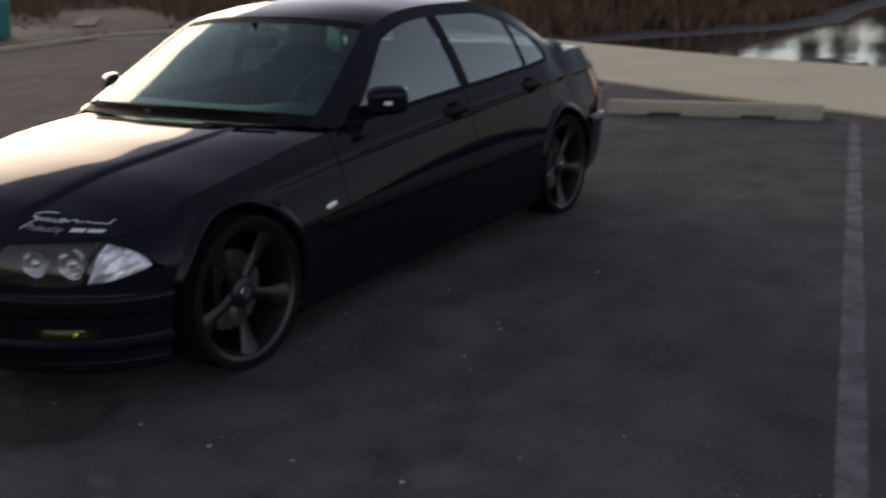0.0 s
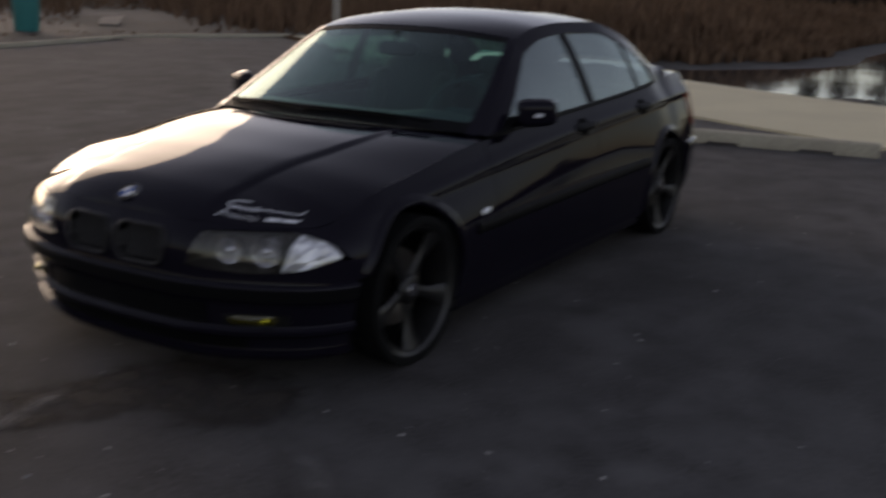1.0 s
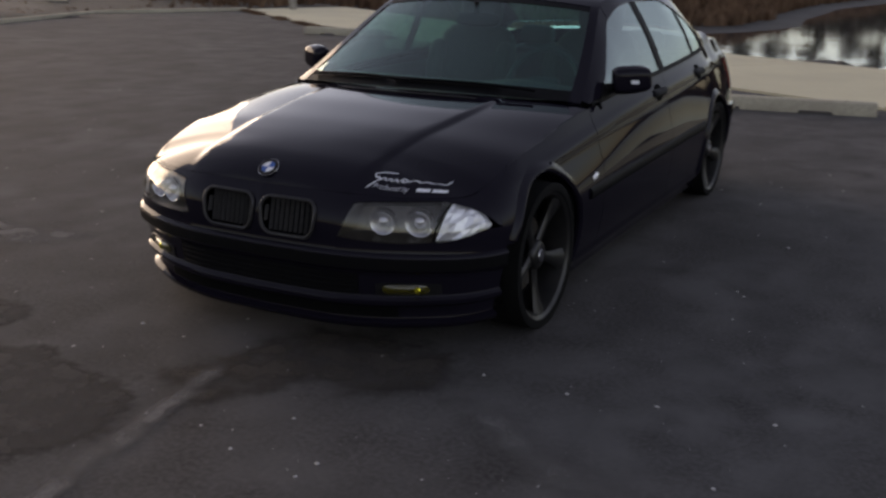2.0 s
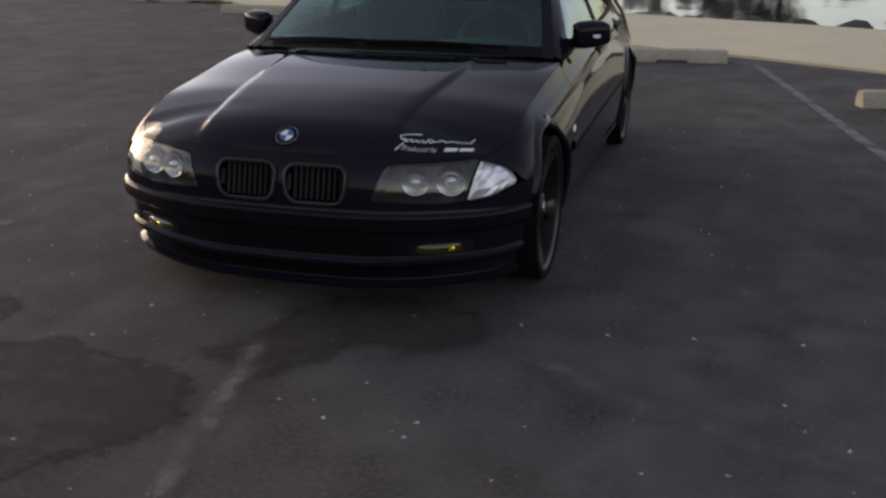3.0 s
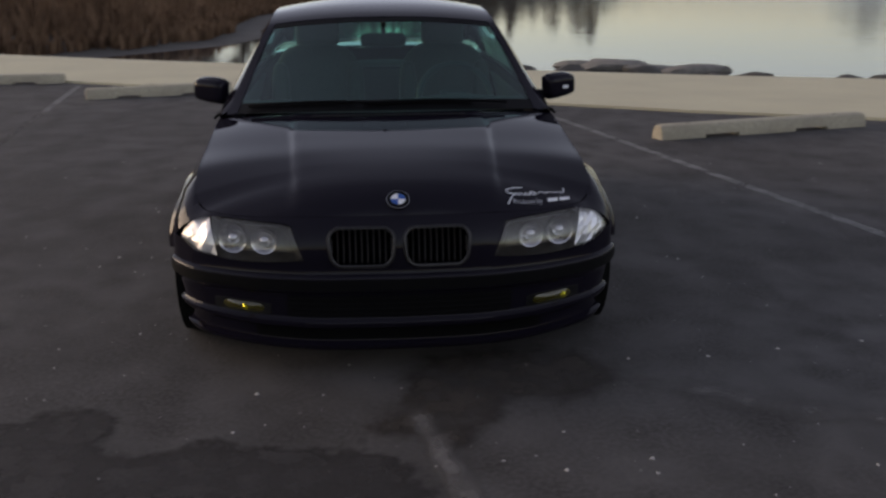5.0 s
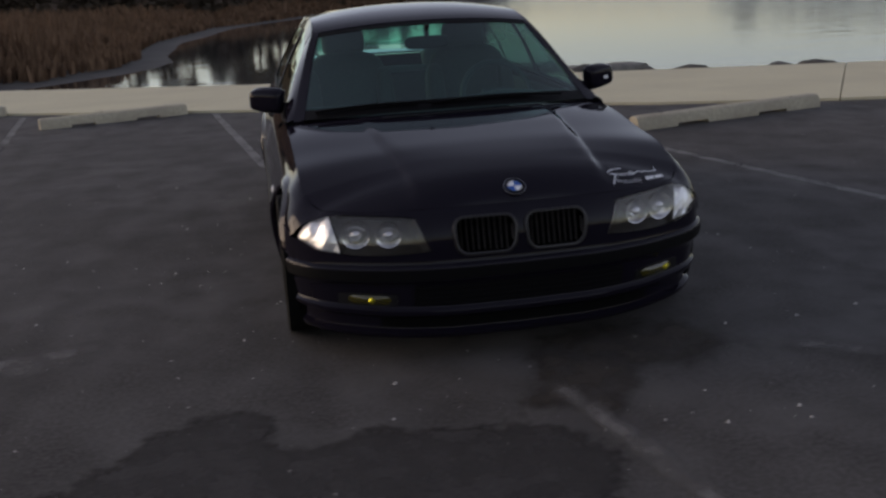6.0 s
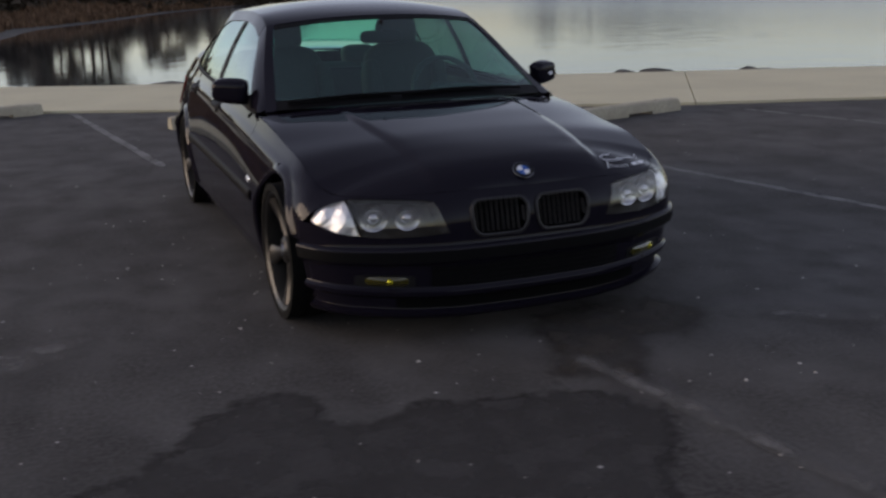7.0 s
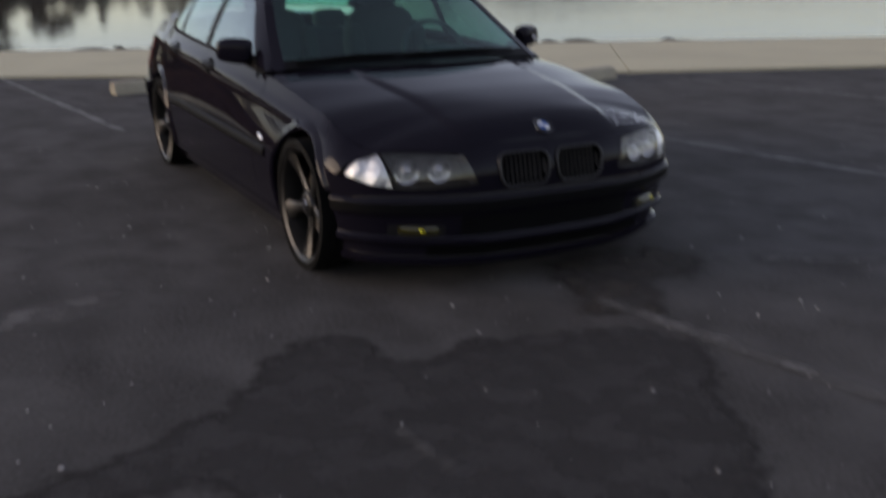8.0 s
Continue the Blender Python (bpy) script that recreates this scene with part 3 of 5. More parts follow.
def grit(count, seed, lo, hi, spread_xy, centre):
    """Loose pale chips: flat little tetrahedra."""
    rnd = random.Random(seed)
    v, f = [], []
    for _ in range(count):
        x, y = rnd.gauss(centre[0], spread_xy[0]), rnd.gauss(centre[1], spread_xy[1])
        k = max(0, min(len(INNER) - 2, next((i for i in range(len(INNER) - 1) if INNER[i + 1][0] > x), len(INNER) - 2)))
        (x0, y0), (x1, y1) = INNER[k], INNER[k + 1]
        if x < -13 or y > y0 + (y1 - y0) * (x - x0) / (x1 - x0) - 0.1:
            continue
        r = lo + (hi - lo) * rnd.random() ** 4
        a = rnd.uniform(0, 6.28)
        n = len(v)
        for q in range(4):
            rr = r * rnd.uniform(0.5, 1.2)
            v.append((x + math.cos(a + q * 1.57) * rr, y + math.sin(a + q * 1.57) * rr, 0.001))
        v.append((x, y, r * rnd.uniform(0.4, 0.9)))
        f += [(n, n + 1, n + 4), (n + 1, n + 2, n + 4), (n + 2, n + 3, n + 4), (n + 3, n, n + 4)]
    return v, f


GRIT = material("shell_grit", (0.40, 0.38, 0.36), 0.8)
structure("grit", grit(1900, 3, 0.002, 0.012, (3.2, 3.0), (0.0, -0.8)), GRIT, "scattered pale shell grit on the asphalt", "grit", kind="stuff")


# riprap rocks at the foot of the promenade
def rock(seed, sx, sy, sz):
    bm = bmesh.new()
    bmesh.ops.create_icosphere(bm, subdivisions=2, radius=1)
    for q in bm.verts:
        k = 1 + 0.30 * noise.noise(q.co * 1.3 + Vector((seed * 7.1, 0, 0))) + 0.15 * noise.noise(q.co * 4 + Vector((seed, 0, 0)))
        q.co = Vector((q.co.x * sx * k, q.co.y * sy * k, max(-0.75, q.co.z) * sz * k))
    return grab(bm)


rnd = random.Random(11)
for i, (x, y) in enumerate(along(OUTER[1:-1], 46)):
    sx, sy, sz = rnd.uniform(0.22, 0.66), rnd.uniform(0.2, 0.4), rnd.uniform(0.16, 0.28)
    top = rnd.choice((0.0, -0.02, -0.06, 0.01, -0.12, -0.25, -0.03))
    if x < -0.5:
        top = min(top, -0.12) - 0.1
    r = tagged(part("rock", rock(i, sx, sy, sz), ROCK), "dark weathered riprap boulder below the promenade", "rock", "riprap rocks")
    r.matrix_basis = pose(x + rnd.uniform(0.25, 0.5), y + rnd.uniform(0.40, 0.75), top - sz * 0.95, 0, 0, -28 + rnd.uniform(-20, 20))
for i, (x, y, s) in enumerate(((3.6, 14.2, 0.55), (4.4, 13.6, 0.7), (5.6, 13.4, 0.8), (2.7, 15.0, 0.35), (7.0, 12.4, 0.5), (6.4, 14.0, 0.45))):
    r = tagged(part("rock", rock(60 + i, s * 1.6, s * 0.8, s * 0.5), ROCK), "low wet rock showing above the water", "rock", "riprap rocks")
    r.matrix_basis = pose(x, y, WATER_Z - 0.02, 0, 0, -20 + 17 * i)

for i, (x, y, s) in enumerate(((5.2, 20.9, 0.9), (6.0, 20.4, 1.2), (6.7, 19.6, 0.9), (7.6, 19.2, 1.1))):
    r = tagged(part("rock", rock(80 + i, s * 0.8, s * 0.4, s * 0.16), STONE), "pale flat stone lying in the shallow water", "rock", "stones in the shallows")
    r.matrix_basis = pose(x, y, WATER_Z + 0.02, 0, 0, -25 + 13 * i)

for i, (x, half) in enumerate(((0.5, 0.15), (0.95, 0.09), (1.66, 0.23), (2.35, 0.25), (3.0, 0.29), (4.0, 0.36), (6.6, 0.30), (8.3, 0.30))):
    r = tagged(part("rock", rock(90 + i, half, half * 0.7, 0.10 + half * 0.25), ROCK), "dark rounded boulder leaning against the promenade", "rock", "riprap rocks")
    r.matrix_basis = pose(x, float(np.interp(x, [p[0] for p in OUTER], [p[1] for p in OUTER])) + 0.10 + half * 0.7, -0.07 if x < 5 else -0.125, 0, 0, -25 + 9 * i)

# low kerb along the verge, and dry grass in the joint beside the promenade
KERB = along([(-14.0, 17.0), (-15.4, 13.5), (-14.05, 8.8), (-13.5, 3.0), (-13.7, -12.0)], 31)
kerb = tagged(new("kerb"), "low pale concrete kerb along the verge", "kerb", kind="structure")
for a, b in zip(KERB[:-1], KERB[1:]):
    a, b = Vector(a), Vector(b)
    part("kerb_stone", moved(box((b - a).length - 0.008, 0.12, 0.16, (0, 0, 0), 0.012), Matrix.Translation((*a.lerp(b, 0.5), 0.0)) @ pose(0, 0, 0, 0, 0, math.degrees(math.atan2(b.y - a.y, b.x - a.x)))), STOPS, kerb)


def joint_grass(count, seed):
    rnd = random.Random(seed)
    pts = along(INNER[:5], 400)
    v, f = [], []
    for _ in range(count):
        x, y = pts[int(rnd.random() ** 1.3 * 399)]
        if noise.noise(Vector((x * 0.7, y * 0.7, 4))) < -0.05:
            continue
        x, y = x + rnd.gauss(0, 0.05), y - abs(rnd.gauss(0, 0.10)) - 0.01
        h, w, a, b = rnd.uniform(0.02, 0.07), rnd.uniform(0.006, 0.014), rnd.uniform(0, 3.14), rnd.uniform(0, 6.28)
        k = len(v)
        v += [(x - math.cos(a) * w, y - math.sin(a) * w, 0.0), (x + math.cos(a) * w, y + math.sin(a) * w, 0.0), (x + math.cos(b) * h, y + math.sin(b) * h, h)]
        f.append((k, k + 1, k + 2))
    return v, f


structure("joint_grass", joint_grass(9000, 8), REED, "dry grass along the promenade's inner edge", "grass", kind="stuff")

# teal bin and pale post by the verge
bin_ob = thing("litter_bin", "teal plastic litter bin standing on the verge", "litter bin", (-17.3, 11.9, 0.03), 20)
part("body", ring([(0.0, 0.0), (0.0, 0.24), (0.04, 0.26), (0.75, 0.30), (0.80, 0.31), (0.80, 0.27), (0.1, 0.22)], 28), TEAL, bin_ob).matrix_basis = pose(0, 0, 0, 0, -90, 0)
part("lid", ring([(0.80, 0.315), (0.88, 0.31), (0.98, 0.22), (1.02, 0.0)], 28), TEAL, bin_ob).matrix_basis = pose(0, 0, 0, 0, -90, 0)
post_ob = thing("bollard", "pale weathered timber post beside the promenade", "post", (-13.3, 18.0, 0.0))
part("shaft", moved(box(0.14, 0.14, 1.5, (0, 0, 0.75), 0.015), Matrix()), POST, post_ob)
part("cap", moved(box(0.17, 0.17, 0.05, (0, 0, 1.52), 0.012), Matrix()), POST, post_ob)


# trees
def clump(v, f, c, r, n, rnd, size):
    for _ in range(n):
        d = Vector((rnd.gauss(0, 1), rnd.gauss(0, 1), rnd.gauss(0, 0.7)))
        p = Vector(c) + d.normalized() * r * rnd.random() ** 0.5
        k = len(v)
        for _k in range(3):
            v.append(tuple(p + Vector((rnd.uniform(-1, 1), rnd.uniform(-1, 1), rnd.uniform(-0.7, 0.7))) * size))
        f.append((k, k + 1, k + 2))


def pine(height, seed, slim=1.0):
    rnd = random.Random(seed)
    ob = thing("pine_tree", "dark bare-stemmed pine standing behind the marsh", "tree", group="pines beyond the marsh")
    lean = rnd.uniform(-0.03, 0.03)
    pts = [(lean * height * t + 0.15 * math.sin(t * 5 + seed), 0.12 * math.cos(t * 4 + seed), height * t) for t in spread(0, 1, 8)]
    wood = tube(pts, 0.022 * height, 7, [1.15, 0.95, 0.85, 0.72, 0.58, 0.42, 0.27, 0.1])
    v, f = [], []
    start = rnd.uniform(0.42, 0.62)
    for k in range(20):
        t = start + (1 - start) * (k + rnd.random() * 0.6) / 20.6
        a = rnd.uniform(0, math.tau)
        ln = height * 0.27 * slim * (1.15 - t) / (1.15 - start) * rnd.uniform(0.55, 1.25)
        b = Vector((lean * height * t, 0, height * t))
        tip = b + Vector((math.cos(a) * ln, math.sin(a) * ln, ln * rnd.uniform(0.05, 0.5)))
        wood = join(wood, tube([tuple(b), tuple(b.lerp(tip, 0.5) + Vector((0, 0, -0.04 * ln))), tuple(tip)], 0.006 * height, 4, [1, 0.6, 0.25], False))
        for q in (0.55, 0.85, 1.05):
            clump(v, f, b.lerp(tip, q), ln * rnd.uniform(0.26, 0.50) + 0.15, 75, rnd, 0.024 * height)
    clump(v, f, (lean * height, 0, height), 0.06 * height, 30, rnd, 0.02 * height)
    part("trunk", wood, BARK, ob)
    part("crown", (v, f), NEEDLE, ob, smooth=False)
    return ob


models = [pine(10.0, s, w) for s, w in ((1, 1.0), (2, 0.8), (3, 1.2), (4, 0.65))]
PINES = [(10, 18, 110), (48, 2, 115), (72, -22, 118), (105, 2, 125), (148, -60, 120), (172, -45, 126), (188, 40, 130), (243, 26, 150), (268, 22, 155), (296, 30, 156), (322, 50, 165),
         (357, 32, 172), (392, 62, 188), (432, 42, 200), (479, 30, 215), (498, 18, 216), (520, 74, 230), (-40, 0, 105), (-90, 20, 100), (-150, -20, 95), (-230, 10, 92), (-300, 0, 95), (-390, 20, 90),
         (-480, -10, 100), (-600, 30, 95), (-760, 15, 100), (25, 34, 104), (60, 14, 106), (92, -8, 112), (128, -26, 114), (160, -12, 118), (252, 34, 150), (282, 28, 152)]
for i, (px, top, dist) in enumerate(PINES):
    az = 0.3875 + math.atan((px - 784) / 1803)
    h = 1.2 + (92 - top) / 1803 * dist
    at = pose(-1.98 + math.sin(az) * dist, -4.05 + math.cos(az) * dist, 0.1, 0, 0, 77 * i) @ Matrix.Scale(h / 10.0, 4)
    if i < 4:
        models[i].matrix_basis = at
    else:
        cp = copy_thing(models[i % 4], at)
        cp.matrix_basis = at


def woods(rows, seed, leaf):
    """A belt of crowns: x, y, height, radius for each."""
    rnd = random.Random(seed)
    v, f = [], []
    for x, y, z, h, r in rows:
        for k in range(7):
            t = 0.15 + 0.85 * k / 6
            w = r * (0.5 + 0.7 * math.sin(math.pi * min(1, t * 0.8 + 0.15))) * rnd.uniform(0.6, 1.2)
            clump(v, f, (x + rnd.uniform(-0.5, 0.5) * r, y + rnd.uniform(-0.5, 0.5) * r, z + h * t * 0.93), w, 44, rnd, leaf * (0.9 + r * 0.25))
    return v, f


PENINSULA = [(126, 264), (134, 258), (150, 244), (200, 280), (318, 406), (440, 480), (569, 559), (760, 660), (1000, 760)]
rnd = random.Random(21)
rows = []
for x, y in along(PENINSULA, 400):
    d = math.hypot(x, y)
    for k in range(3):
        o = rnd.uniform(3, 30)
        rows.append((x + o * 0.7 + rnd.uniform(-3, 3), y + o + rnd.uniform(-3, 3), 0.2, rnd.uniform(5.5, 11.5) * (1.0 if d < 330 else 0.95) * (0.6 if x < 130 else 1), rnd.uniform(1.6, 3.4)))
structure("far_woods", woods(rows, 22, 0.55), NEEDLE, "dark wooded point across the water", "woods", kind="stuff")
pen = along(PENINSULA, 40)
land = [(x - 1.5, y - 2.5, -0.9) for x, y in pen] + [(x + 1, y + 2, 0.3) for x, y in pen] + [(x + 60, y + 120, 0.9) for x, y in pen]
structure("far_shore", (land, [(r * 40 + i, r * 40 + i + 1, (r + 1) * 40 + i + 1, (r + 1) * 40 + i) for r in range(2) for i in range(39)]), SAND, "thin pale beach under the wooded point", "shore", True)
rows = []
for k in range(150):
    px = -900 + k * 9.6
    dist = np.interp(px, (-900, 0, 500), (85, 100, 200)) + rnd.uniform(-12, 18)
    az = 0.3875 + math.atan((px - 784) / 1803)
    h = 1.2 + (92 - (np.interp(px, (60, 220), (66, 82)) + 10 * noise.noise(Vector((k * 0.21, 0, 0))) + rnd.uniform(-6, 6))) / 1803 * dist
    rows.append((-1.98 + math.sin(az) * dist, -4.05 + math.cos(az) * dist, 0.1, h, rnd.uniform(1.2, 2.2) * dist / 120))
for k in range(110):                                    # the belt goes on behind the reeds to the west
    az, dist = -0.36 - 0.0085 * k, rnd.uniform(70, 100)
    tall = 8.5 if az > -0.85 else 5.0
    rows.append((-1.98 + math.sin(az) * dist, -4.05 + math.cos(az) * dist, 0.1, rnd.uniform(0.5, 1.0) * tall, rnd.uniform(1.6, 2.8)))
structure("thicket", woods(rows, 27, 0.4), NEEDLE, "dark thicket under the pines beyond the marsh", "thicket", kind="stuff")
rows = []
for i, (x, y, nx, ny) in enumerate(BANK_ROWS):
    if 105 < y < 1200:
        for k in range(4):
            o = rnd.uniform(3, 40)
            rows.append((x + nx * o + rnd.uniform(-9, 9), y + ny * o + rnd.uniform(-9, 9), 0.1, rnd.uniform(1.2, 3.0) * (1 + y / 500), rnd.uniform(1.2, 2.4) * (1 + y / 600)))
structure("bank_scrub", woods(rows, 23, 0.4), NEEDLE, "low dark scrub along the far bank", "scrub", kind="stuff")
rows = [(900 + i * 24, 2600 - i * 4, 0.0, rnd.uniform(4, 9), 14) for i in range(60)]
structure("horizon_shore", woods(rows, 24, 2.5), NEEDLE, "thin dark shoreline on the horizon", "shore", kind="stuff")


import functools

# ---------------------------------------------------------------- the car: nose towards -y, front axle at y = 0
OUTLINE = [(0, -0.700), (0.25, -0.690), (0.45, -0.650), (0.62, -0.575), (0.758, -0.475), (0.842, -0.325), (0.868, -0.12), (0.873, 0.10), (0.872, 0.50), (0.868, 1.20),
           (0.868, 2.00), (0.876, 2.60), (0.870, 2.90), (0.840, 3.20), (0.790, 3.38), (0.700, 3.50), (0.500, 3.575), (0.250, 3.610), (0, 3.620)]
px_at, py_at = ramp([(i, p[0]) for i, p in enumerate(OUTLINE)]), ramp([(i, p[1]) for i, p in enumerate(OUTLINE)])
TUCK = ramp(list(enumerate((0.050, 0.050, 0.055, 0.060, 0.075, 0.093, 0.102, 0.105, 0.100, 0.088, 0.096, 0.128, 0.165, 0.165, 0.140, 0.100, 0.060, 0.050, 0.050))))
TOP = ramp(list(enumerate((0.600, 0.598, 0.592, 0.585, 0.585, 0.625, 0.685, 0.715, 0.770, 0.815, 0.850, 0.880, 0.903, 0.916, 0.912, 0.906, 0.902, 0.900, 0.900))))
LINE_Z = ramp([(-0.4, 0.60), (0.3, 0.655), (1.0, 0.715), (1.54, 0.750), (2.35, 0.785), (3.5, 0.81)])     # the crease through the door handles
S_FINE = np.linspace(0, 18, 721)
Y_FINE = np.array([py_at(s) for s in S_FINE])
X_FINE = np.array([px_at(s) for s in S_FINE[:281]])


def smooth(a, b, x):
    t = min(1.0, max(0.0, (x - a) / (b - a)))
    return t * t * (3 - 2 * t)


def s_of_y(y):
    return float(np.interp(y, Y_FINE, S_FINE))


def tuck(s, z, y):
    """How far the skin lies inside the plan outline at that height."""
    zt = TOP(s)
    if z < 0.46:
        off = 0.045 * ((0.46 - z) / 0.3) ** 2
    else:
        q = min(1.0, (z - 0.46) / (zt - 0.46))
        ql = min(0.9, max(0.45, (LINE_Z(y) + 0.006 - 0.46) / (zt - 0.46)))      # above the crease the shoulder leans in
        plain = 0.12 * q + 0.88 * q ** 2.6
        ledge = 0.66 * (q / ql) ** 1.3 if q < ql else 0.66 + 0.34 * (q - ql) / (1 - ql)
        k = smooth(4.6, 6.2, s) * (1 - smooth(12.5, 14.5, s))
        off = TUCK(s) * (plain + (ledge - plain) * k)
    off += 0.006 * (1 - smooth(4.2, 5.4, s)) * smooth(0.39, 0.42, z)
    if s > 5:
        off -= 0.010 * math.exp(-((z - LINE_Z(y)) / 0.020) ** 2) * smooth(5.0, 6.5, s) - 0.004 * smooth(0.0, 0.1, z - LINE_Z(y))
    return off


def skin(s, z, out=0.0):
    """A point of the lower body's skin on the car's left side."""
    x, y = px_at(s), py_at(s)
    e = 0.02
    tx, ty = px_at(min(18, s + e)) - px_at(max(0, s - e)), py_at(min(18, s + e)) - py_at(max(0, s - e))
    n = math.hypot(tx, ty)
    nx, ny = ty / n, -tx / n                              # outwards
    o = out - tuck(s, z, y)
    return Vector((x + nx * o, y + ny * o, z))


def side(y, z, out=0.0):
    s = s_of_y(y)
    for _ in range(4):
        p = skin(s, z, out)
        s = s_of_y(min(3.6, max(-0.69, py_at(s) + (y - p.y))))
    return skin(s, z, out)


def front(x, z, out=0.0):
    s = float(np.interp(x, X_FINE, S_FINE[:281]))
    for _ in range(5):
        p = skin(s, z, out)
        s = float(np.interp(px_at(s) + (x - p.x), X_FINE, S_FINE[:281]))
    return skin(s, z, out)


@functools.lru_cache(maxsize=None)
def lip(s):
    """The upper edge of the skin, where bonnet, glass or boot lid begin."""
    return skin(s, TOP(s))


@functools.lru_cache(maxsize=None)
def belt(y):
    s = s_of_y(y)
    for _ in range(4):
        p = lip(s)
        s = s_of_y(py_at(s) + (y - p.y))
    return lip(s)


CORE = (0, 1.4, 0.45)
WHEEL_R, ARCH_R, HUB_Z = 0.289, 0.320, 0.292
ARCHES = ((0.0, HUB_Z), (2.725, HUB_Z))

car = thing("car", "dark navy four-door saloon car with grey alloy wheels", "car")


def both(name, geo, mat, parent=car, label="", sharp=40, smooth_=True):
    """The same part on both sides of the car."""
    return part(name, geo, mat, parent, label, smooth_, sharp), part(name, mirror(geo), mat, parent, label, smooth_, sharp)


def side_panel(y0, y1, z0, z1, ny, nz, out=0.0, rim=0.012):
    """A body panel in side view, cut round the wheel arches."""
    ys = spread(y0, y1, ny)
    grid = []
    for j in range(nz):
        for y in ys:
            a, b = z0(y), z1(y)
            grid.append([y, a + (b - a) * j / (nz - 1)])
    faces, used, cut = [], set(), set()
    for j in range(nz - 1):
        for i in range(ny - 1):
            q = (j * ny + i, j * ny + i + 1, (j + 1) * ny + i + 1, (j + 1) * ny + i)
            cy, cz = sum(grid[k][0] for k in q) / 4, sum(grid[k][1] for k in q) / 4
            if any(math.hypot(cy - a, cz - b) < ARCH_R for a, b in ARCHES):
                cut.update(q)
            else:
                faces.append(q)
                used.update(q)
    for k in used & cut:
        a, b = min(ARCHES, key=lambda c: abs(c[0] - grid[k][0]))
        d = math.hypot(grid[k][0] - a, grid[k][1] - b)
        if abs(d - ARCH_R) < 0.05:
            grid[k] = [a + (grid[k][0] - a) * ARCH_R / d, b + (grid[k][1] - b) * ARCH_R / d]
    order = {k: i for i, k in enumerate(sorted(used))}
    v = [side(*grid[k], out) for k in sorted(used)]
    faces = [tuple(order[k] for k in q) for q in faces]
    edges = {}
    for q in faces:
        for a, b in zip(q, q[1:] + q[:1]):
            edges[(a, b)] = 1
    border = [(a, b) for a, b in edges if (b, a) not in edges]
    low = {}
    for a, b in border:
        for k in (a, b):
            if k not in low:
                low[k] = len(v)
                v.append(v[k] - Vector((rim, 0, 0)))
    faces += [(b, a, low[a], low[b]) for a, b in border]
    return v, faces


def top_z(y):
    return belt(y).z


# wings, doors, rear quarters
G = 0.0025
both("front_wing", join(side_panel(-0.36, 0.62 - G, lambda y: 0.412, top_z, 66, 22), side_panel(0.28, 0.62 - G, lambda y: 0.17, lambda y: 0.412, 24, 12)), PAINT)
door_f = both("front_door", side_panel(0.62 + G, 1.70 - G, lambda y: 0.185, top_z, 48, 30), PAINT)
door_r = both("rear_door", side_panel(1.70 + G, 2.56 - G, lambda y: 0.185, top_z, 56, 34), PAINT)
both("rear_quarter", join(side_panel(2.56 + G, 3.46, lambda y: 0.42, top_z, 60, 30), side_panel(2.56 + G, 3.08, lambda y: 0.20, lambda y: 0.42, 36, 12)), PAINT)

# raised lips round the wheel openings
for yc in (0.0, 2.725):
    def arch_point(a, r, yc=yc):
        y, z = yc + math.cos(a) * r, HUB_Z + math.sin(a) * r
        k = (r - ARCH_R) / 0.04
        return side(y, z, 0.013 * math.sin(math.pi * min(1, max(0, k)) ** 0.6) + 0.001)
    a0 = math.asin((0.19 - HUB_Z) / ARCH_R)
    lo, hi = a0, math.pi - (0.40 if yc == 0 else a0)
    both("wheel_arch_lip", sheet(arch_point, spread(lo, hi, 40), spread(ARCH_R - 0.002, ARCH_R + 0.042, 8), 0.02, CORE), PAINT)
    # wheel well lining, its shade put into the near-black colour
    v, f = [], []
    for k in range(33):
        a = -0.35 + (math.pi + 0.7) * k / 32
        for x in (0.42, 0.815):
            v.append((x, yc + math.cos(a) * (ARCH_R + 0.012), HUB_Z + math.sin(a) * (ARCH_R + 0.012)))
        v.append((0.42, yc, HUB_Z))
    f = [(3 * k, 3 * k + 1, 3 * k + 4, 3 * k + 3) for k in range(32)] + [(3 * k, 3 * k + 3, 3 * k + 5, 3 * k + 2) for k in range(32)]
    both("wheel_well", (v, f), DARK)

# near-black structure behind the panel gaps, coloured as their shade, open at the wheels
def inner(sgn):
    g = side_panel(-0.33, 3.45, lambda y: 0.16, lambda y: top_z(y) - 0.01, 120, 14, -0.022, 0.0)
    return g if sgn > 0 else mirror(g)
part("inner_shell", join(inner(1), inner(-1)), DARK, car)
part("underbody", box(1.50, 2.0, 0.05, (0, 1.38, 0.185), 0.01), DARK, car)
part("firewall", box(1.30, 0.04, 0.60, (0, 0.42, 0.48), 0.005), DARK, car)
part("nose_core", sheet(lambda u, w: Vector((u, -0.50 + 0.36 * (abs(u) / 0.78) ** 2.2, w)), spread(-0.80, 0.80, 33), spread(0.12, 0.58, 4)), DARK, car)
part("tail_core", sheet(lambda u, w: Vector((u, 3.40 - 0.3 * (abs(u) / 0.75) ** 2.5, w)), spread(-0.66, 0.66, 25), spread(0.2, 0.84, 4)), DARK, car)

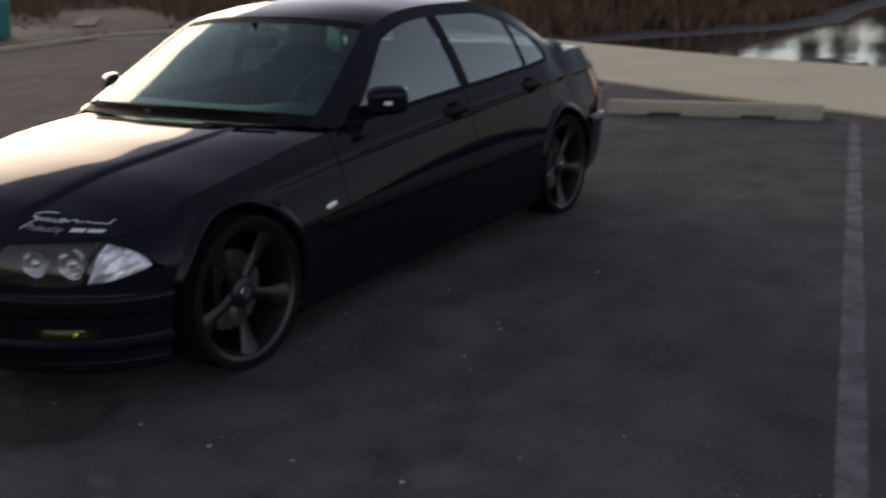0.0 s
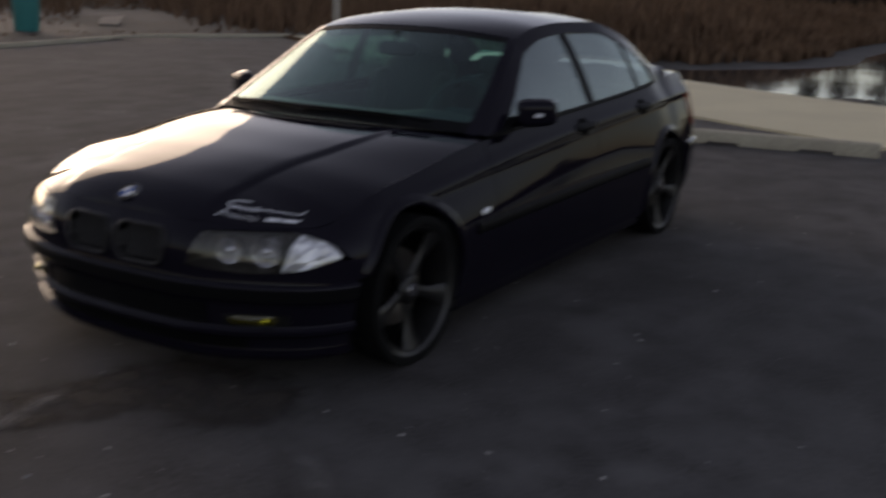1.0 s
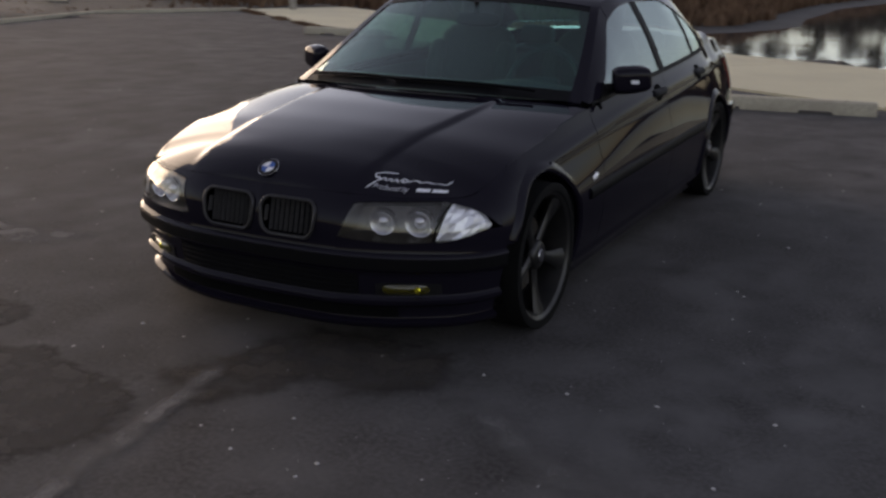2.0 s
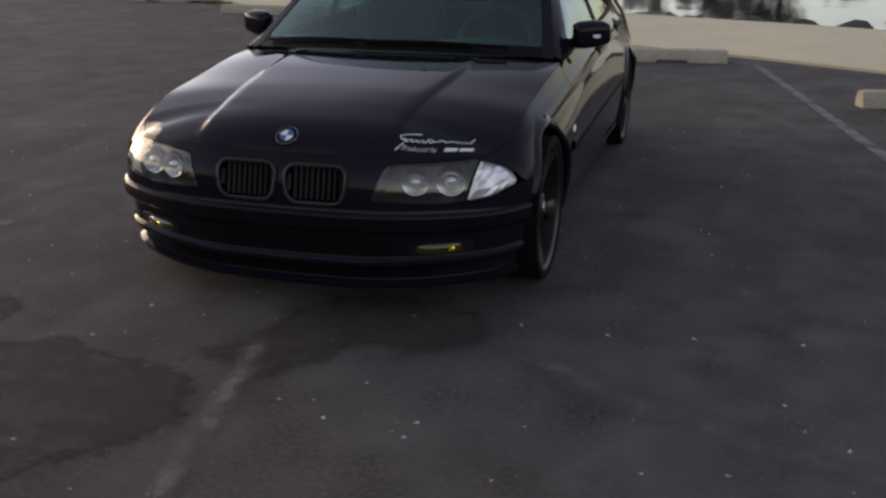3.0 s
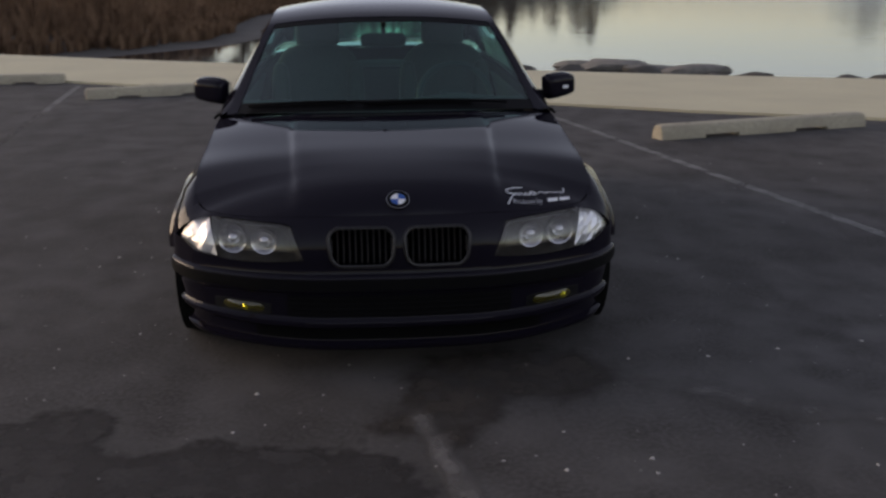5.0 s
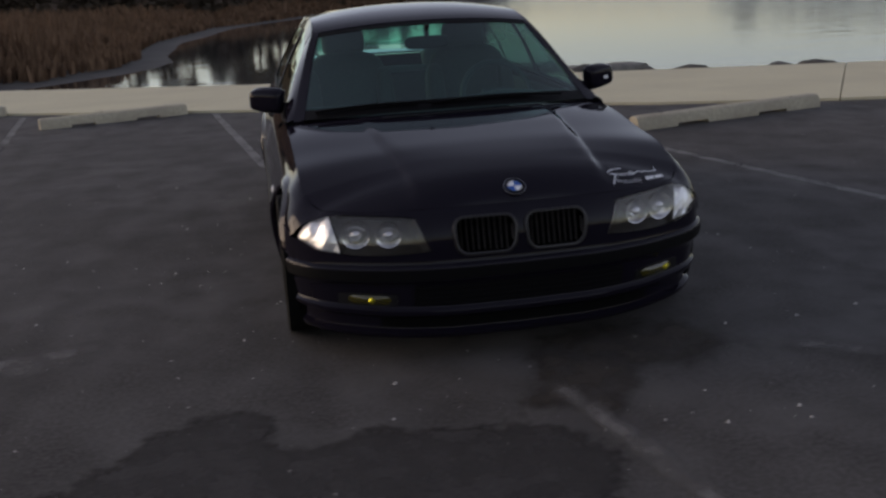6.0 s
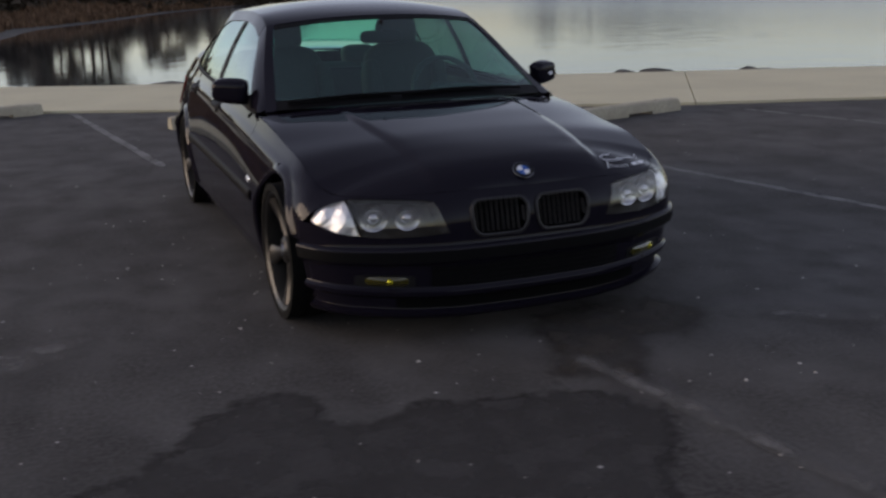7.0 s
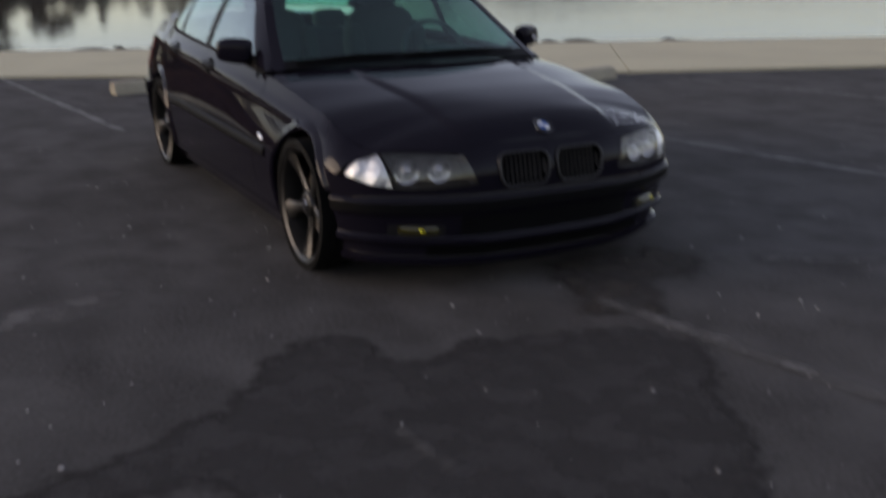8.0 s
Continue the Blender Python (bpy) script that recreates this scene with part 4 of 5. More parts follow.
# side mouldings, skirts, handles, repeaters
both("door_moulding", sheet(lambda y, k: side(y, 0.455 + 0.025 * (y - 0.43) / 1.8 + 0.027 * k, 0.010 * (1 - abs(k) ** 4)), spread(0.42, 2.37, 60), spread(-1, 1, 9), 0.0, CORE), TRIM, label="dark satin side moulding")
SKIRT = ramp([(0.105, -0.030), (0.112, 0.0), (0.150, 0.003), (0.168, 0.006), (0.178, 0.006), (0.192, 0.002), (0.205, 0.0)])
both("side_skirt", sheet(lambda y, z: side(y, z, SKIRT(z)), spread(0.345, 2.385, 50), spread(0.105, 0.205, 16), 0.0, CORE), PAINT)


def handle(y, z):
    grip = sheet(lambda a, b: side(y + 0.105 * a, z + 0.019 * b, 0.012 * (1 - a ** 6) * (1 - abs(b) ** 3) + 0.004), spread(-1, 1, 15), spread(-1, 1, 9), 0.01, CORE)
    # the recess is a near-black patch on the skin, painted as shade
    cup = sheet(lambda a, b: side(y + 0.062 * a - 0.01, z - 0.002 + 0.042 * b * math.sqrt(max(0, 1 - 0.7 * a * a)), 0.003 * (1 - a * a)), spread(-1, 1, 15), spread(-1, 1, 9), 0.0, CORE)
    return grip, cup


for pair, y, z in ((door_f, 1.56, 0.754), (door_r, 2.375, 0.786)):
    grip, cup = handle(y, z)
    for ob, flip in zip(pair, (False, True)):
        part("handle", mirror(grip) if flip else grip, TRIM, ob)
        part("handle_recess", mirror(cup) if flip else cup, DARK, ob)
both("side_repeater", sheet(lambda a, b: side(0.505 + 0.034 * a, 0.515 + 0.004 * a + 0.012 * b * (1 - 0.3 * a * a), 0.006 * (1 - a * a * 0.8) * (1 - b * b * 0.8) + 0.001), spread(-1, 1, 11), spread(-1, 1, 7), 0.006, CORE), CLEAR_LAMP, label="clear side indicator lamp")

# bonnet
BON_Z = ramp([(-0.70, 0.585), (-0.646, 0.600), (-0.634, 0.620), (-0.612, 0.643), (-0.57, 0.667), (-0.47, 0.697), (-0.2, 0.743), (0.0, 0.767), (0.25, 0.796), (0.45, 0.818), (0.62, 0.83)])
S_COWL = s_of_y(0.62)


def bonnet(u, s):
    t = lip(s)
    y = t.y - 0.19 * (1 - u * u) * smooth(-0.5, 0.62, t.y)
    zc = max(BON_Z(y), t.z)
    a = abs(u)
    x = u * t.x
    crease = 0.36 + 0.06 * smooth(-0.6, 0.5, y)
    z = zc + (t.z - zc) * a ** 2.4
    z += 0.011 * (1 - smooth(crease - 0.012, crease + 0.028, abs(x))) * smooth(-0.66, -0.5, y) * (1 - 0.6 * smooth(0.1, 0.42, y))
    return Vector((x, y, z))


us = sorted(set([round(k, 4) for k in spread(-0.994, 0.994, 61)] + [sg * k for sg in (-1, 1) for k in (0.55, 0.565, 0.535, 0.58, 0.52, 0.51, 0.6)]))
hood = part("bonnet", sheet(bonnet, us, [0.0, 0.35, 0.7] + spread(1, S_COWL - 0.005, 54), 0.014, CORE), PAINT, car)


def on_bonnet(x, y, lift=0.0):
    """The bonnet's surface over a place."""
    lo, hi = 0.0, S_COWL
    for _ in range(30):
        s = (lo + hi) / 2
        p = bonnet(min(0.99, abs(x) / max(0.01, lip(s).x)), s)
        lo, hi = (s, hi) if p.y < y else (lo, s)
    return Vector((x, y, p.z + lift))


part("bonnet_vent", sheet(lambda a, b: on_bonnet(0.34 * a, 0.372 + 0.020 * a * a + 0.012 * b, 0.004), spread(-1, 1, 27), (-1, 1), 0.004, CORE), TRIM, hood)

# round badge: dark ring, blue and white quarters
bc, bd = on_bonnet(0, -0.612, 0.003), on_bonnet(0, -0.58, 0.003)
badge = part("badge", moved(ring([(0.0, 0.0), (0.0035, 0.0), (0.0035, 0.041), (0.0, 0.042)], 40), Matrix.Translation(bc) @ pose(0, 0, 0, math.degrees(math.atan2(bd.z - bc.z, bd.y - bc.y)), 0, 0) @ pose(0, 0, 0, 0, -90, 0)), CHROME, hood, "round blue and white badge")
BM = Matrix.Translation(bc) @ pose(0, 0, 0, math.degrees(math.atan2(bd.z - bc.z, bd.y - bc.y)), 0, 0)
part("badge_ring", moved(([(math.cos(a) * r, math.sin(a) * r, 0.0045) for a in spread(0, math.tau, 41) for r in (0.026, 0.039)], [(2 * k, 2 * k + 1, 2 * k + 3, 2 * k + 2) for k in range(40)]), BM), TRIM, badge)
for q in range(4):
    fan = [(0, 0, 0.0045)] + [(math.cos(a) * 0.026, math.sin(a) * 0.026, 0.0045) for a in spread(q * math.pi / 2, (q + 1) * math.pi / 2, 9)]
    part("badge_quarter", moved((fan, [tuple(range(10))]), BM), WHITE if q % 2 else BLUE, badge)

# nose panel with the two grille openings
KX, KZ, KW, KH = 0.132, 0.497, 0.119, 0.066


def in_kidney(x, z, grow=0.0):
    x = KX + (abs(x) - KX) / (0.94 + 0.06 * (z - KZ) / KH)
    a = max(abs(abs(x) - KX) - (KW + grow - 0.045), 0.0)
    b = max(abs(z - KZ) - (KH + grow - 0.045), 0.0)
    return math.hypot(a, b) < 0.045


def nose(u, w):
    return front(u, 0.402 + (TOP(float(np.interp(u, X_FINE, S_FINE[:281]))) - 0.402) * w)


nz = sheet(nose, spread(0.0, 0.330, 62), spread(0, 1, 34), 0.0, CORE, keep=lambda p: not in_kidney(p.x, p.z))
part("nose_panel", join(nz, mirror(nz)), PAINT, car)
for sg in (1, -1):
    loop = []
    for k in range(49):
        a = k * math.tau / 48
        c, s_ = math.cos(a), math.sin(a)
        x = KX + (KW - 0.045) * (1 if c > 1e-6 else -1 if c < -1e-6 else 0) + 0.045 * c
        z = KZ + (KH - 0.045) * (1 if s_ > 1e-6 else -1 if s_ < -1e-6 else 0) + 0.045 * s_
        x = KX + (x - KX) * (0.94 + 0.06 * (z - KZ) / KH)
        p = front(max(0.006, x), z, 0.006)
        loop.append((sg * p.x, p.y, p.z))
    grille = part("grille", tube(loop, 0.007, 8, caps=False), GRILLE_TRIM, car, "dark satin kidney-shaped grille")
    for k in range(11):
        x = KX - KW + 0.014 + (2 * KW - 0.028) * k / 10
        h = KH - 0.008 - (0.03 if k in (0, 10) else 0)
        p, q = front(max(0.01, x), KZ - h, -0.006), front(max(0.01, x), KZ + h, -0.010)
        bar = sheet(lambda a, b: p.lerp(q, b) + Vector((a * 0.0035, 0.02 * abs(a), 0)), (-1, 0, 1), (0, 0.5, 1))
        bar = bar if sg > 0 else mirror(bar)
        part("slat", bar, SLAT, grille)

# bumper
BUMP = ramp([(0.098, -0.040), (0.106, 0.016), (0.128, 0.020), (0.142, -0.006), (0.185, -0.014), (0.198, 0.012), (0.216, 0.014), (0.235, -0.004), (0.310, -0.006), (0.330, 0.0), (0.345, 0.013), (0.388, 0.014), (0.402, 0.004), (0.410, -0.030)])
S_END = s_of_y(-0.345)


def dip(s):
    """The lower lines sink towards the middle."""
    return 0.020 * smooth(0.5, 5.5, abs(s))


def bumper(s, z):
    d = dip(s) * smooth(0.36, 0.20, z)
    p = skin(abs(s), z, BUMP(z))
    return Vector((math.copysign(p.x, s) if s else 0.0, p.y, p.z + d))


zs = sorted(spread(0.098, 0.41, 60))
bumper_ob = part("front_bumper", sheet(bumper, spread(-S_END, S_END, 101), zs, 0.0, CORE), PAINT, car)


def on_bumper(x, z, out):
    s = float(np.interp(abs(x), X_FINE, S_FINE[:281]))
    p = front(abs(x), z, BUMP(z) + out)
    return Vector((math.copysign(p.x, x) if x else 0.0, p.y, p.z + dip(s) * smooth(0.36, 0.20, z)))


part("lower_grille", sheet(lambda x, z: on_bumper(x, z, 0.003), spread(-0.40, 0.40, 41), spread(0.238, 0.322, 6), 0.0, CORE), TRIM, bumper_ob, "black lower air intake")
for k in range(4):
    part("intake_slat", tube([tuple(on_bumper(x, 0.250 + 0.02 * k, 0.006)) for x in spread(-0.395, 0.395, 31)], 0.0035, 6), TRIM, bumper_ob)
# the opening is a near-black sheet on the bumper, painted as shade
part("lower_intake", sheet(lambda x, z: on_bumper(x, z, 0.003), spread(-0.52, 0.52, 41), spread(0.146, 0.184, 4), 0.0, CORE), DARK, bumper_ob)
part("bumper_strip", sheet(lambda s, z: Vector((math.copysign(1, s) * skin(abs(s), z, BUMP(z) + 0.003).x, *skin(abs(s), z, BUMP(z) + 0.003).yz)), spread(-S_END + 0.02, S_END - 0.02, 90), spread(0.347, 0.386, 8), 0.003, CORE), TRIM, bumper_ob, "black rubbing strip")
for sg in (-1, 1):
    fog = part("fog_lamp", sheet(lambda a, b, sg=sg: on_bumper(sg * (0.565 + 0.105 * a), 0.262 + 0.026 * b * (1 - 0.25 * abs(a) ** 4), 0.004), spread(-1, 1, 17), spread(-1, 1, 7), 0.01, CORE), LAMP_BLACK, bumper_ob, "yellow-lensed front fog lamp")
    part("fog_lens", sheet(lambda a, b, sg=sg: on_bumper(sg * (0.560 + 0.078 * a), 0.263 + 0.020 * b * math.sqrt(max(0, 1 - abs(a) ** 5)), 0.007 + 0.010 * (1 - a * a) * (1 - b * b)), spread(-1, 1, 17), spread(-1, 1, 9), 0.004, CORE), AMBER, fog)
    # small bright disc proud of the lens, standing in for its glint
    part("fog_glint", ring([(0.003, 0.0), (0.002, 0.008), (-0.006, 0.014)], 16), FOG_GLINT, fog).matrix_basis = Matrix.Translation(on_bumper(0.60 if sg > 0 else -0.55, 0.263, 0.018)) @ pose(0, 0, 0, 0, 0, -90)

# head lamps
def lamp_edge(z):
    return 0.646 + 0.030 * (z - 0.44) / 0.135


LAMP_LOW = ramp([(0.33, 0.452), (0.42, 0.445), (0.55, 0.440), (0.66, 0.446), (0.73, 0.458), (0.797, 0.4865)])
LAMP_HIGH = ramp([(0.33, 0.532), (0.36, 0.556), (0.39, 0.567), (0.44, 0.573), (0.60, 0.576), (0.66, 0.576), (0.70, 0.567), (0.74, 0.550), (0.772, 0.526), (0.797, 0.4890)])


def lamp_point(x, k, out):
    return front(x, LAMP_LOW(x) + (LAMP_HIGH(x) - LAMP_LOW(x)) * k, out)


def corner_point(a, k, out):
    x0 = lamp_edge(0.44 + 0.135 * k) + 0.004
    return lamp_point(x0 + (0.792 - x0) * a, k, out)


def head_point(a, k, out):
    x1 = lamp_edge(0.44 + 0.135 * k) - 0.003
    x0 = 0.332 + 0.045 * k
    return lamp_point(x0 + (x1 - x0) * a, k, out)


S_LAMP = float(np.interp(0.326, X_FINE, S_FINE[:281]))
S_WING = s_of_y(-0.345)


def over_lamp(s, k):
    z = LAMP_HIGH(skin(s, 0.55).x) + 0.002
    return skin(s, z + (max(TOP(s), z + 0.002) - z) * k)


both("lamp_surround", join(sheet(over_lamp, spread(S_LAMP, S_WING, 60), spread(0, 1, 5), 0.0, CORE),
                           sheet(lambda s, k: skin(s, 0.402 + (LAMP_LOW(skin(s, 0.45).x) - 0.404) * k), spread(S_LAMP, S_WING, 60), spread(0, 1, 5), 0.0, CORE),
                           sheet(lambda a, k: front(0.325 + (0.010 + 0.045 * k) * a, LAMP_LOW(0.335) + (LAMP_HIGH(0.375) - LAMP_LOW(0.335)) * k), (0, 0.5, 1), spread(0, 1, 6), 0.0, CORE)), PAINT)
for sg in (1, -1):
    lamp = tagged(new("head_lamp"), "clear twin head lamp with corner lamp")
    lamp.parent = car
    fl = (lambda g: g) if sg > 0 else mirror
    bowl = lambda a, k: head_point(a, k, -0.004 - 0.055 * (1 - (2 * a - 1) ** 6) * (1 - (2 * k - 1) ** 6))
    part("housing", fl(sheet(bowl, spread(0, 1, 12), spread(0, 1, 7), 0.0, CORE)), FACET, lamp, "smoked faceted lamp housing", smooth=False)
    part("lens", fl(sheet(lambda a, k: head_point(a, k, 0.004), spread(0, 1, 20), spread(0, 1, 9), 0.006, CORE)), LENS, lamp).visible_shadow = False
    for x, r in ((0.475, 0.043), (0.590, 0.048)):
        c = front(x, 0.508, -0.030)
        m = Matrix.Translation((sg * c.x, c.y, c.z)) @ pose(0, 0, 0, 0, 0, -90 + sg * 12)
        cup = ring([(-0.028, 0.016), (-0.022, 0.7 * r), (-0.004, 0.93 * r), (0.004, r), (0.006, r + 0.004), (-0.01, r + 0.006)], 32)
        proj = part("reflector", moved(cup, m), REFLECTOR, lamp)
        part("projector", moved(ring([(0.012, 0.0), (0.009, 0.012), (0.0, 0.021), (-0.02, 0.024)], 24), m), CHROME, proj)
    back = sheet(lambda a, k: corner_point(a, k, -0.012 - 0.006 * math.sin(11 * a + 5 * k)), spread(0, 1, 7), spread(0, 1, 5), 0.0, CORE)
    part("corner_reflector", fl(back), CLEAR_LAMP, lamp, "clear ribbed corner indicator", smooth=False)
    part("corner_lens", fl(sheet(lambda a, k: corner_point(a, k, 0.004), spread(0, 1, 12), spread(0, 1, 9), 0.006, CORE)), LENS, lamp).visible_shadow = False

# white sticker over the left head lamp: a scrawled line, then small lettering
sticker = tagged(new("sticker"), "white lettered sticker on the bonnet edge")
sticker.parent = hood


def st(x, h):
    x = 0.395 + (x - 0.395) * 0.88
    lo_, hi_ = 0.0, 6.0
    for _ in range(24):
        mid = (lo_ + hi_) / 2
        lo_, hi_ = (mid, hi_) if lip(mid).x < x else (lo_, mid)
    return on_bonnet(x, lip(lo_).y + 0.014 + h, 0.0035)


def ribbon(pts, w):
    v = []
    for i, p in enumerate(pts):
        a, b = Vector(pts[max(0, i - 1)]), Vector(pts[min(len(pts) - 1, i + 1)])
        d = (b - a).normalized()
        for sg in (-1, 1):
            v.append(st(p[0] - d.y * w * sg, p[1] + d.x * w * sg))
    return v, [(2 * i, 2 * i + 1, 2 * i + 3, 2 * i + 2) for i in range(len(pts) - 1)]


SC = [(0.470, 0.098), (0.425, 0.094), (0.395, 0.080), (0.402, 0.064), (0.425, 0.056), (0.412, 0.035), (0.396, 0.008)]
part("scrawl", ribbon(SC, 0.003), WHITE, sticker, smooth=False)
part("scrawl", ribbon([(0.41 + 0.006 * k, 0.058 + 0.009 * math.sin(k * 1.7)) for k in range(20)], 0.0025), WHITE, sticker, smooth=False)
part("scrawl", ribbon([(0.50 + 0.008 * k, 0.066 + 0.008 * math.sin(k * 1.2) * (1 - k / 21)) for k in range(21)], 0.0025), WHITE, sticker, smooth=False)
part("scrawl", ribbon([(0.66, 0.066), (0.663, 0.080), (0.666, 0.092)], 0.0025), WHITE, sticker, smooth=False)
txt = bpy.data.curves.new("lettering", "FONT")
txt.body, txt.size, txt.extrude = "Produced by", 0.026, 0.0004
tob = new("lettering", txt)
dg = bpy.context.evaluated_depsgraph_get()
tm = bpy.data.meshes.new_from_object(tob.evaluated_get(dg))
bpy.data.objects.remove(tob)
tm.materials.clear()
tm.materials.append(WHITE)
for q in tm.vertices:
    q.co = st(0.418 + q.co.x * 0.98, 0.010 + q.co.y * 1.25)
lo = new("lettering", tm)
lo.parent = sticker
for x0, x1 in ((0.575, 0.622), (0.630, 0.680)):
    part("lettering_bar", ribbon([(x, 0.022) for x in spread(x0, x1, 5)], 0.009), WHITE, sticker, smooth=False)

# ---- cabin: one rail runs up the front pillar, along the roof and down behind
RAIL_X = ramp([(0.62, 0.735), (0.75, 0.708), (0.95, 0.660), (1.12, 0.612), (1.26, 0.575), (1.5, 0.560), (1.8, 0.555), (2.1, 0.560), (2.4, 0.575), (2.7, 0.602), (3.0, 0.640), (3.12, 0.665)])
RAIL_Z = ramp([(0.62, 0.795), (0.75, 0.872), (0.95, 0.995), (1.12, 1.105), (1.26, 1.180), (1.5, 1.228), (1.8, 1.242), (2.1, 1.240), (2.4, 1.190), (2.6, 1.122), (2.8, 1.030), (2.92, 0.980), (3.12, 0.960)])
BOW_Y = ramp([(0.62, -0.200), (1.26, -0.070), (1.5, 0.0), (2.4, 0.03), (2.6, 0.06), (3.12, 0.14)])
BOW_Z = ramp([(0.62, 0.030), (1.26, 0.040), (1.8, 0.050), (2.4, 0.045), (3.12, 0.020)])


def over(u, y, out=0.0):
    """Windscreen, roof and rear window in one sweep."""
    k = 1 - abs(u) ** 2.3
    return Vector((u * (RAIL_X(y) + out * 0.5), y + BOW_Y(y) * k, RAIL_Z(y) + BOW_Z(y) * k + out))


def flank(y, z, out=0.0):
    """The side of the cabin between belt and rail."""
    b = belt(y)
    t = (z - b.z) / max(0.02, RAIL_Z(y) - b.z)
    return Vector((b.x + (RAIL_X(y) - b.x) * t + 0.016 * math.sin(math.pi * min(1, max(0, t))) + out, y, z))


GAP = ramp([(0.62, 0.10), (1.0, 0.085), (1.26, 0.062), (1.6, 0.052), (2.1, 0.055), (2.5, 0.075), (3.1, 0.12)])


def head_z(y):
    return RAIL_Z(y) - GAP(y)


def pane(yl, yr, z0, z1, n, m, out=0.0, rim=0.0):
    """A patch of the flank; yl and yr give its ends by height 0..1."""
    def fn(a, h):
        y = yl(h) + (yr(h) - yl(h)) * a
        lo_, hi_ = z0(y), z1(y)
        return flank(y, lo_ + (hi_ - lo_) * h, out)
    return sheet(fn, spread(0, 1, n), spread(0, 1, m), rim, CORE)


def sill(y):
    return belt(y).z + 0.014


A0 = next(y for y in spread(0.62, 1.2, 200) if head_z(y) > sill(y) + 0.02)
b0, b1 = (lambda h: 1.695 - 0.03 * h), (lambda h: 1.772 - 0.03 * h)
q0, q1 = (lambda h: 2.40 - 0.03 * h), (lambda h: 2.43 - 0.03 * h)
roof = part("roof", sheet(lambda u, y: over(u, y), spread(-1, 1, 41), spread(1.235, 2.44, 34), 0.012, CORE), PAINT, car)
windscreen = part("windscreen", sheet(lambda u, y: over(u, y, -0.004), spread(-0.945, 0.945, 33), spread(0.640, 1.222, 24), 0.0, CORE), WINDSCREEN, car, "green-tinted windscreen")
windscreen.visible_shadow = False
part("windscreen_band", sheet(lambda u, y: over(u, y, -0.002), spread(-0.945, 0.945, 33), spread(1.195, 1.228, 3), 0.0, CORE), TRIM, windscreen)
part("windscreen_band", sheet(lambda u, y: over(u, y, -0.002), spread(-0.945, 0.945, 33), spread(0.630, 0.695, 5), 0.0, CORE), TRIM, windscreen)
both("front_pillar", join(sheet(lambda u, y: over(u, y), spread(0.935, 1.0, 5), spread(0.625, 1.24, 26), 0.012, CORE), sheet(lambda k, y: flank(y, max(head_z(y), sill(y)) + (RAIL_Z(y) - max(head_z(y), sill(y))) * k), spread(0, 1, 6), spread(0.64, 1.26, 30), 0.0, CORE)), PAINT)
both("roof_rail", sheet(lambda k, y: flank(y, head_z(y) + (RAIL_Z(y) - head_z(y)) * k, 0.002), spread(0, 1, 6), spread(1.255, 2.76, 40), 0.01, CORE), PAINT)
for ob, flip in zip(door_f, (False, True)):
    g = pane(lambda h: A0 + 0.0 * h, b0, sill, head_z, 24, 9, -0.004)
    part("window", mirror(g) if flip else g, WINDOW, ob, "clear side window").visible_shadow = False
    g = pane(b0, b1, sill, head_z, 4, 8, 0.001, 0.006)
    part("door_frame", mirror(g) if flip else g, TRIM, ob)
    g = sheet(lambda y, k: flank(y, belt(y).z - 0.002 + 0.02 * k, 0.002 + 0.004 * (1 - (2 * k - 1) ** 2)), spread(0.66, 1.70, 30), spread(0, 1, 4), 0.006, CORE)
    part("window_trim", mirror(g) if flip else g, TRIM, ob)
for ob, flip in zip(door_r, (False, True)):
    for g, nm, mt in ((pane(b1, q0, sill, head_z, 18, 9, -0.004), "window", WINDOW), (pane(q0, q1, sill, head_z, 3, 8, 0.001, 0.006), "window_divider", TRIM),
                      (pane(q1, lambda h: 2.70 - 0.10 * h * h, sill, head_z, 8, 9, -0.004), "quarter_window", WINDOW), (pane(lambda h: 2.70 - 0.10 * h * h, lambda h: 2.735 - 0.09 * h * h, sill, head_z, 3, 9, 0.002, 0.006), "door_frame", TRIM)):
        pn = part(nm, mirror(g) if flip else g, mt, ob)
        if mt is WINDOW:
            pn.visible_shadow = False
    g = sheet(lambda y, k: flank(y, belt(y).z - 0.002 + 0.02 * k, 0.002 + 0.004 * (1 - (2 * k - 1) ** 2)), spread(1.70, 2.72, 30), spread(0, 1, 4), 0.006, CORE)
    part("window_trim", mirror(g) if flip else g, TRIM, ob)
both("rear_pillar", join(pane(lambda h: 2.73 - 0.09 * h * h, lambda h: 3.02, lambda y: belt(y).z - 0.004, lambda y: max(RAIL_Z(y), belt(y).z + 0.004), 16, 10, 0.0), sheet(lambda u, y: over(u, y), spread(0.90, 1.0, 5), spread(2.43, 3.02, 24), 0.0, CORE)), PAINT)
rear_window = part("rear_window", sheet(lambda u, y: over(u, y, -0.004), spread(-0.91, 0.91, 29), spread(2.452, 2.975, 18), 0.0, CORE), WINDSCREEN, car, "green-tinted rear window")
rear_window.visible_shadow = False

# boot lid, tail
def boot(u, s):
    t = lip(s)
    y = t.y + 0.128 * (1 - u * u) * (1 - smooth(2.97, 3.45, t.y))
    return Vector((u * t.x, y, t.z + 0.036 * (1 - abs(u) ** 3) + 0.008 * smooth(3.42, 3.55, y)))


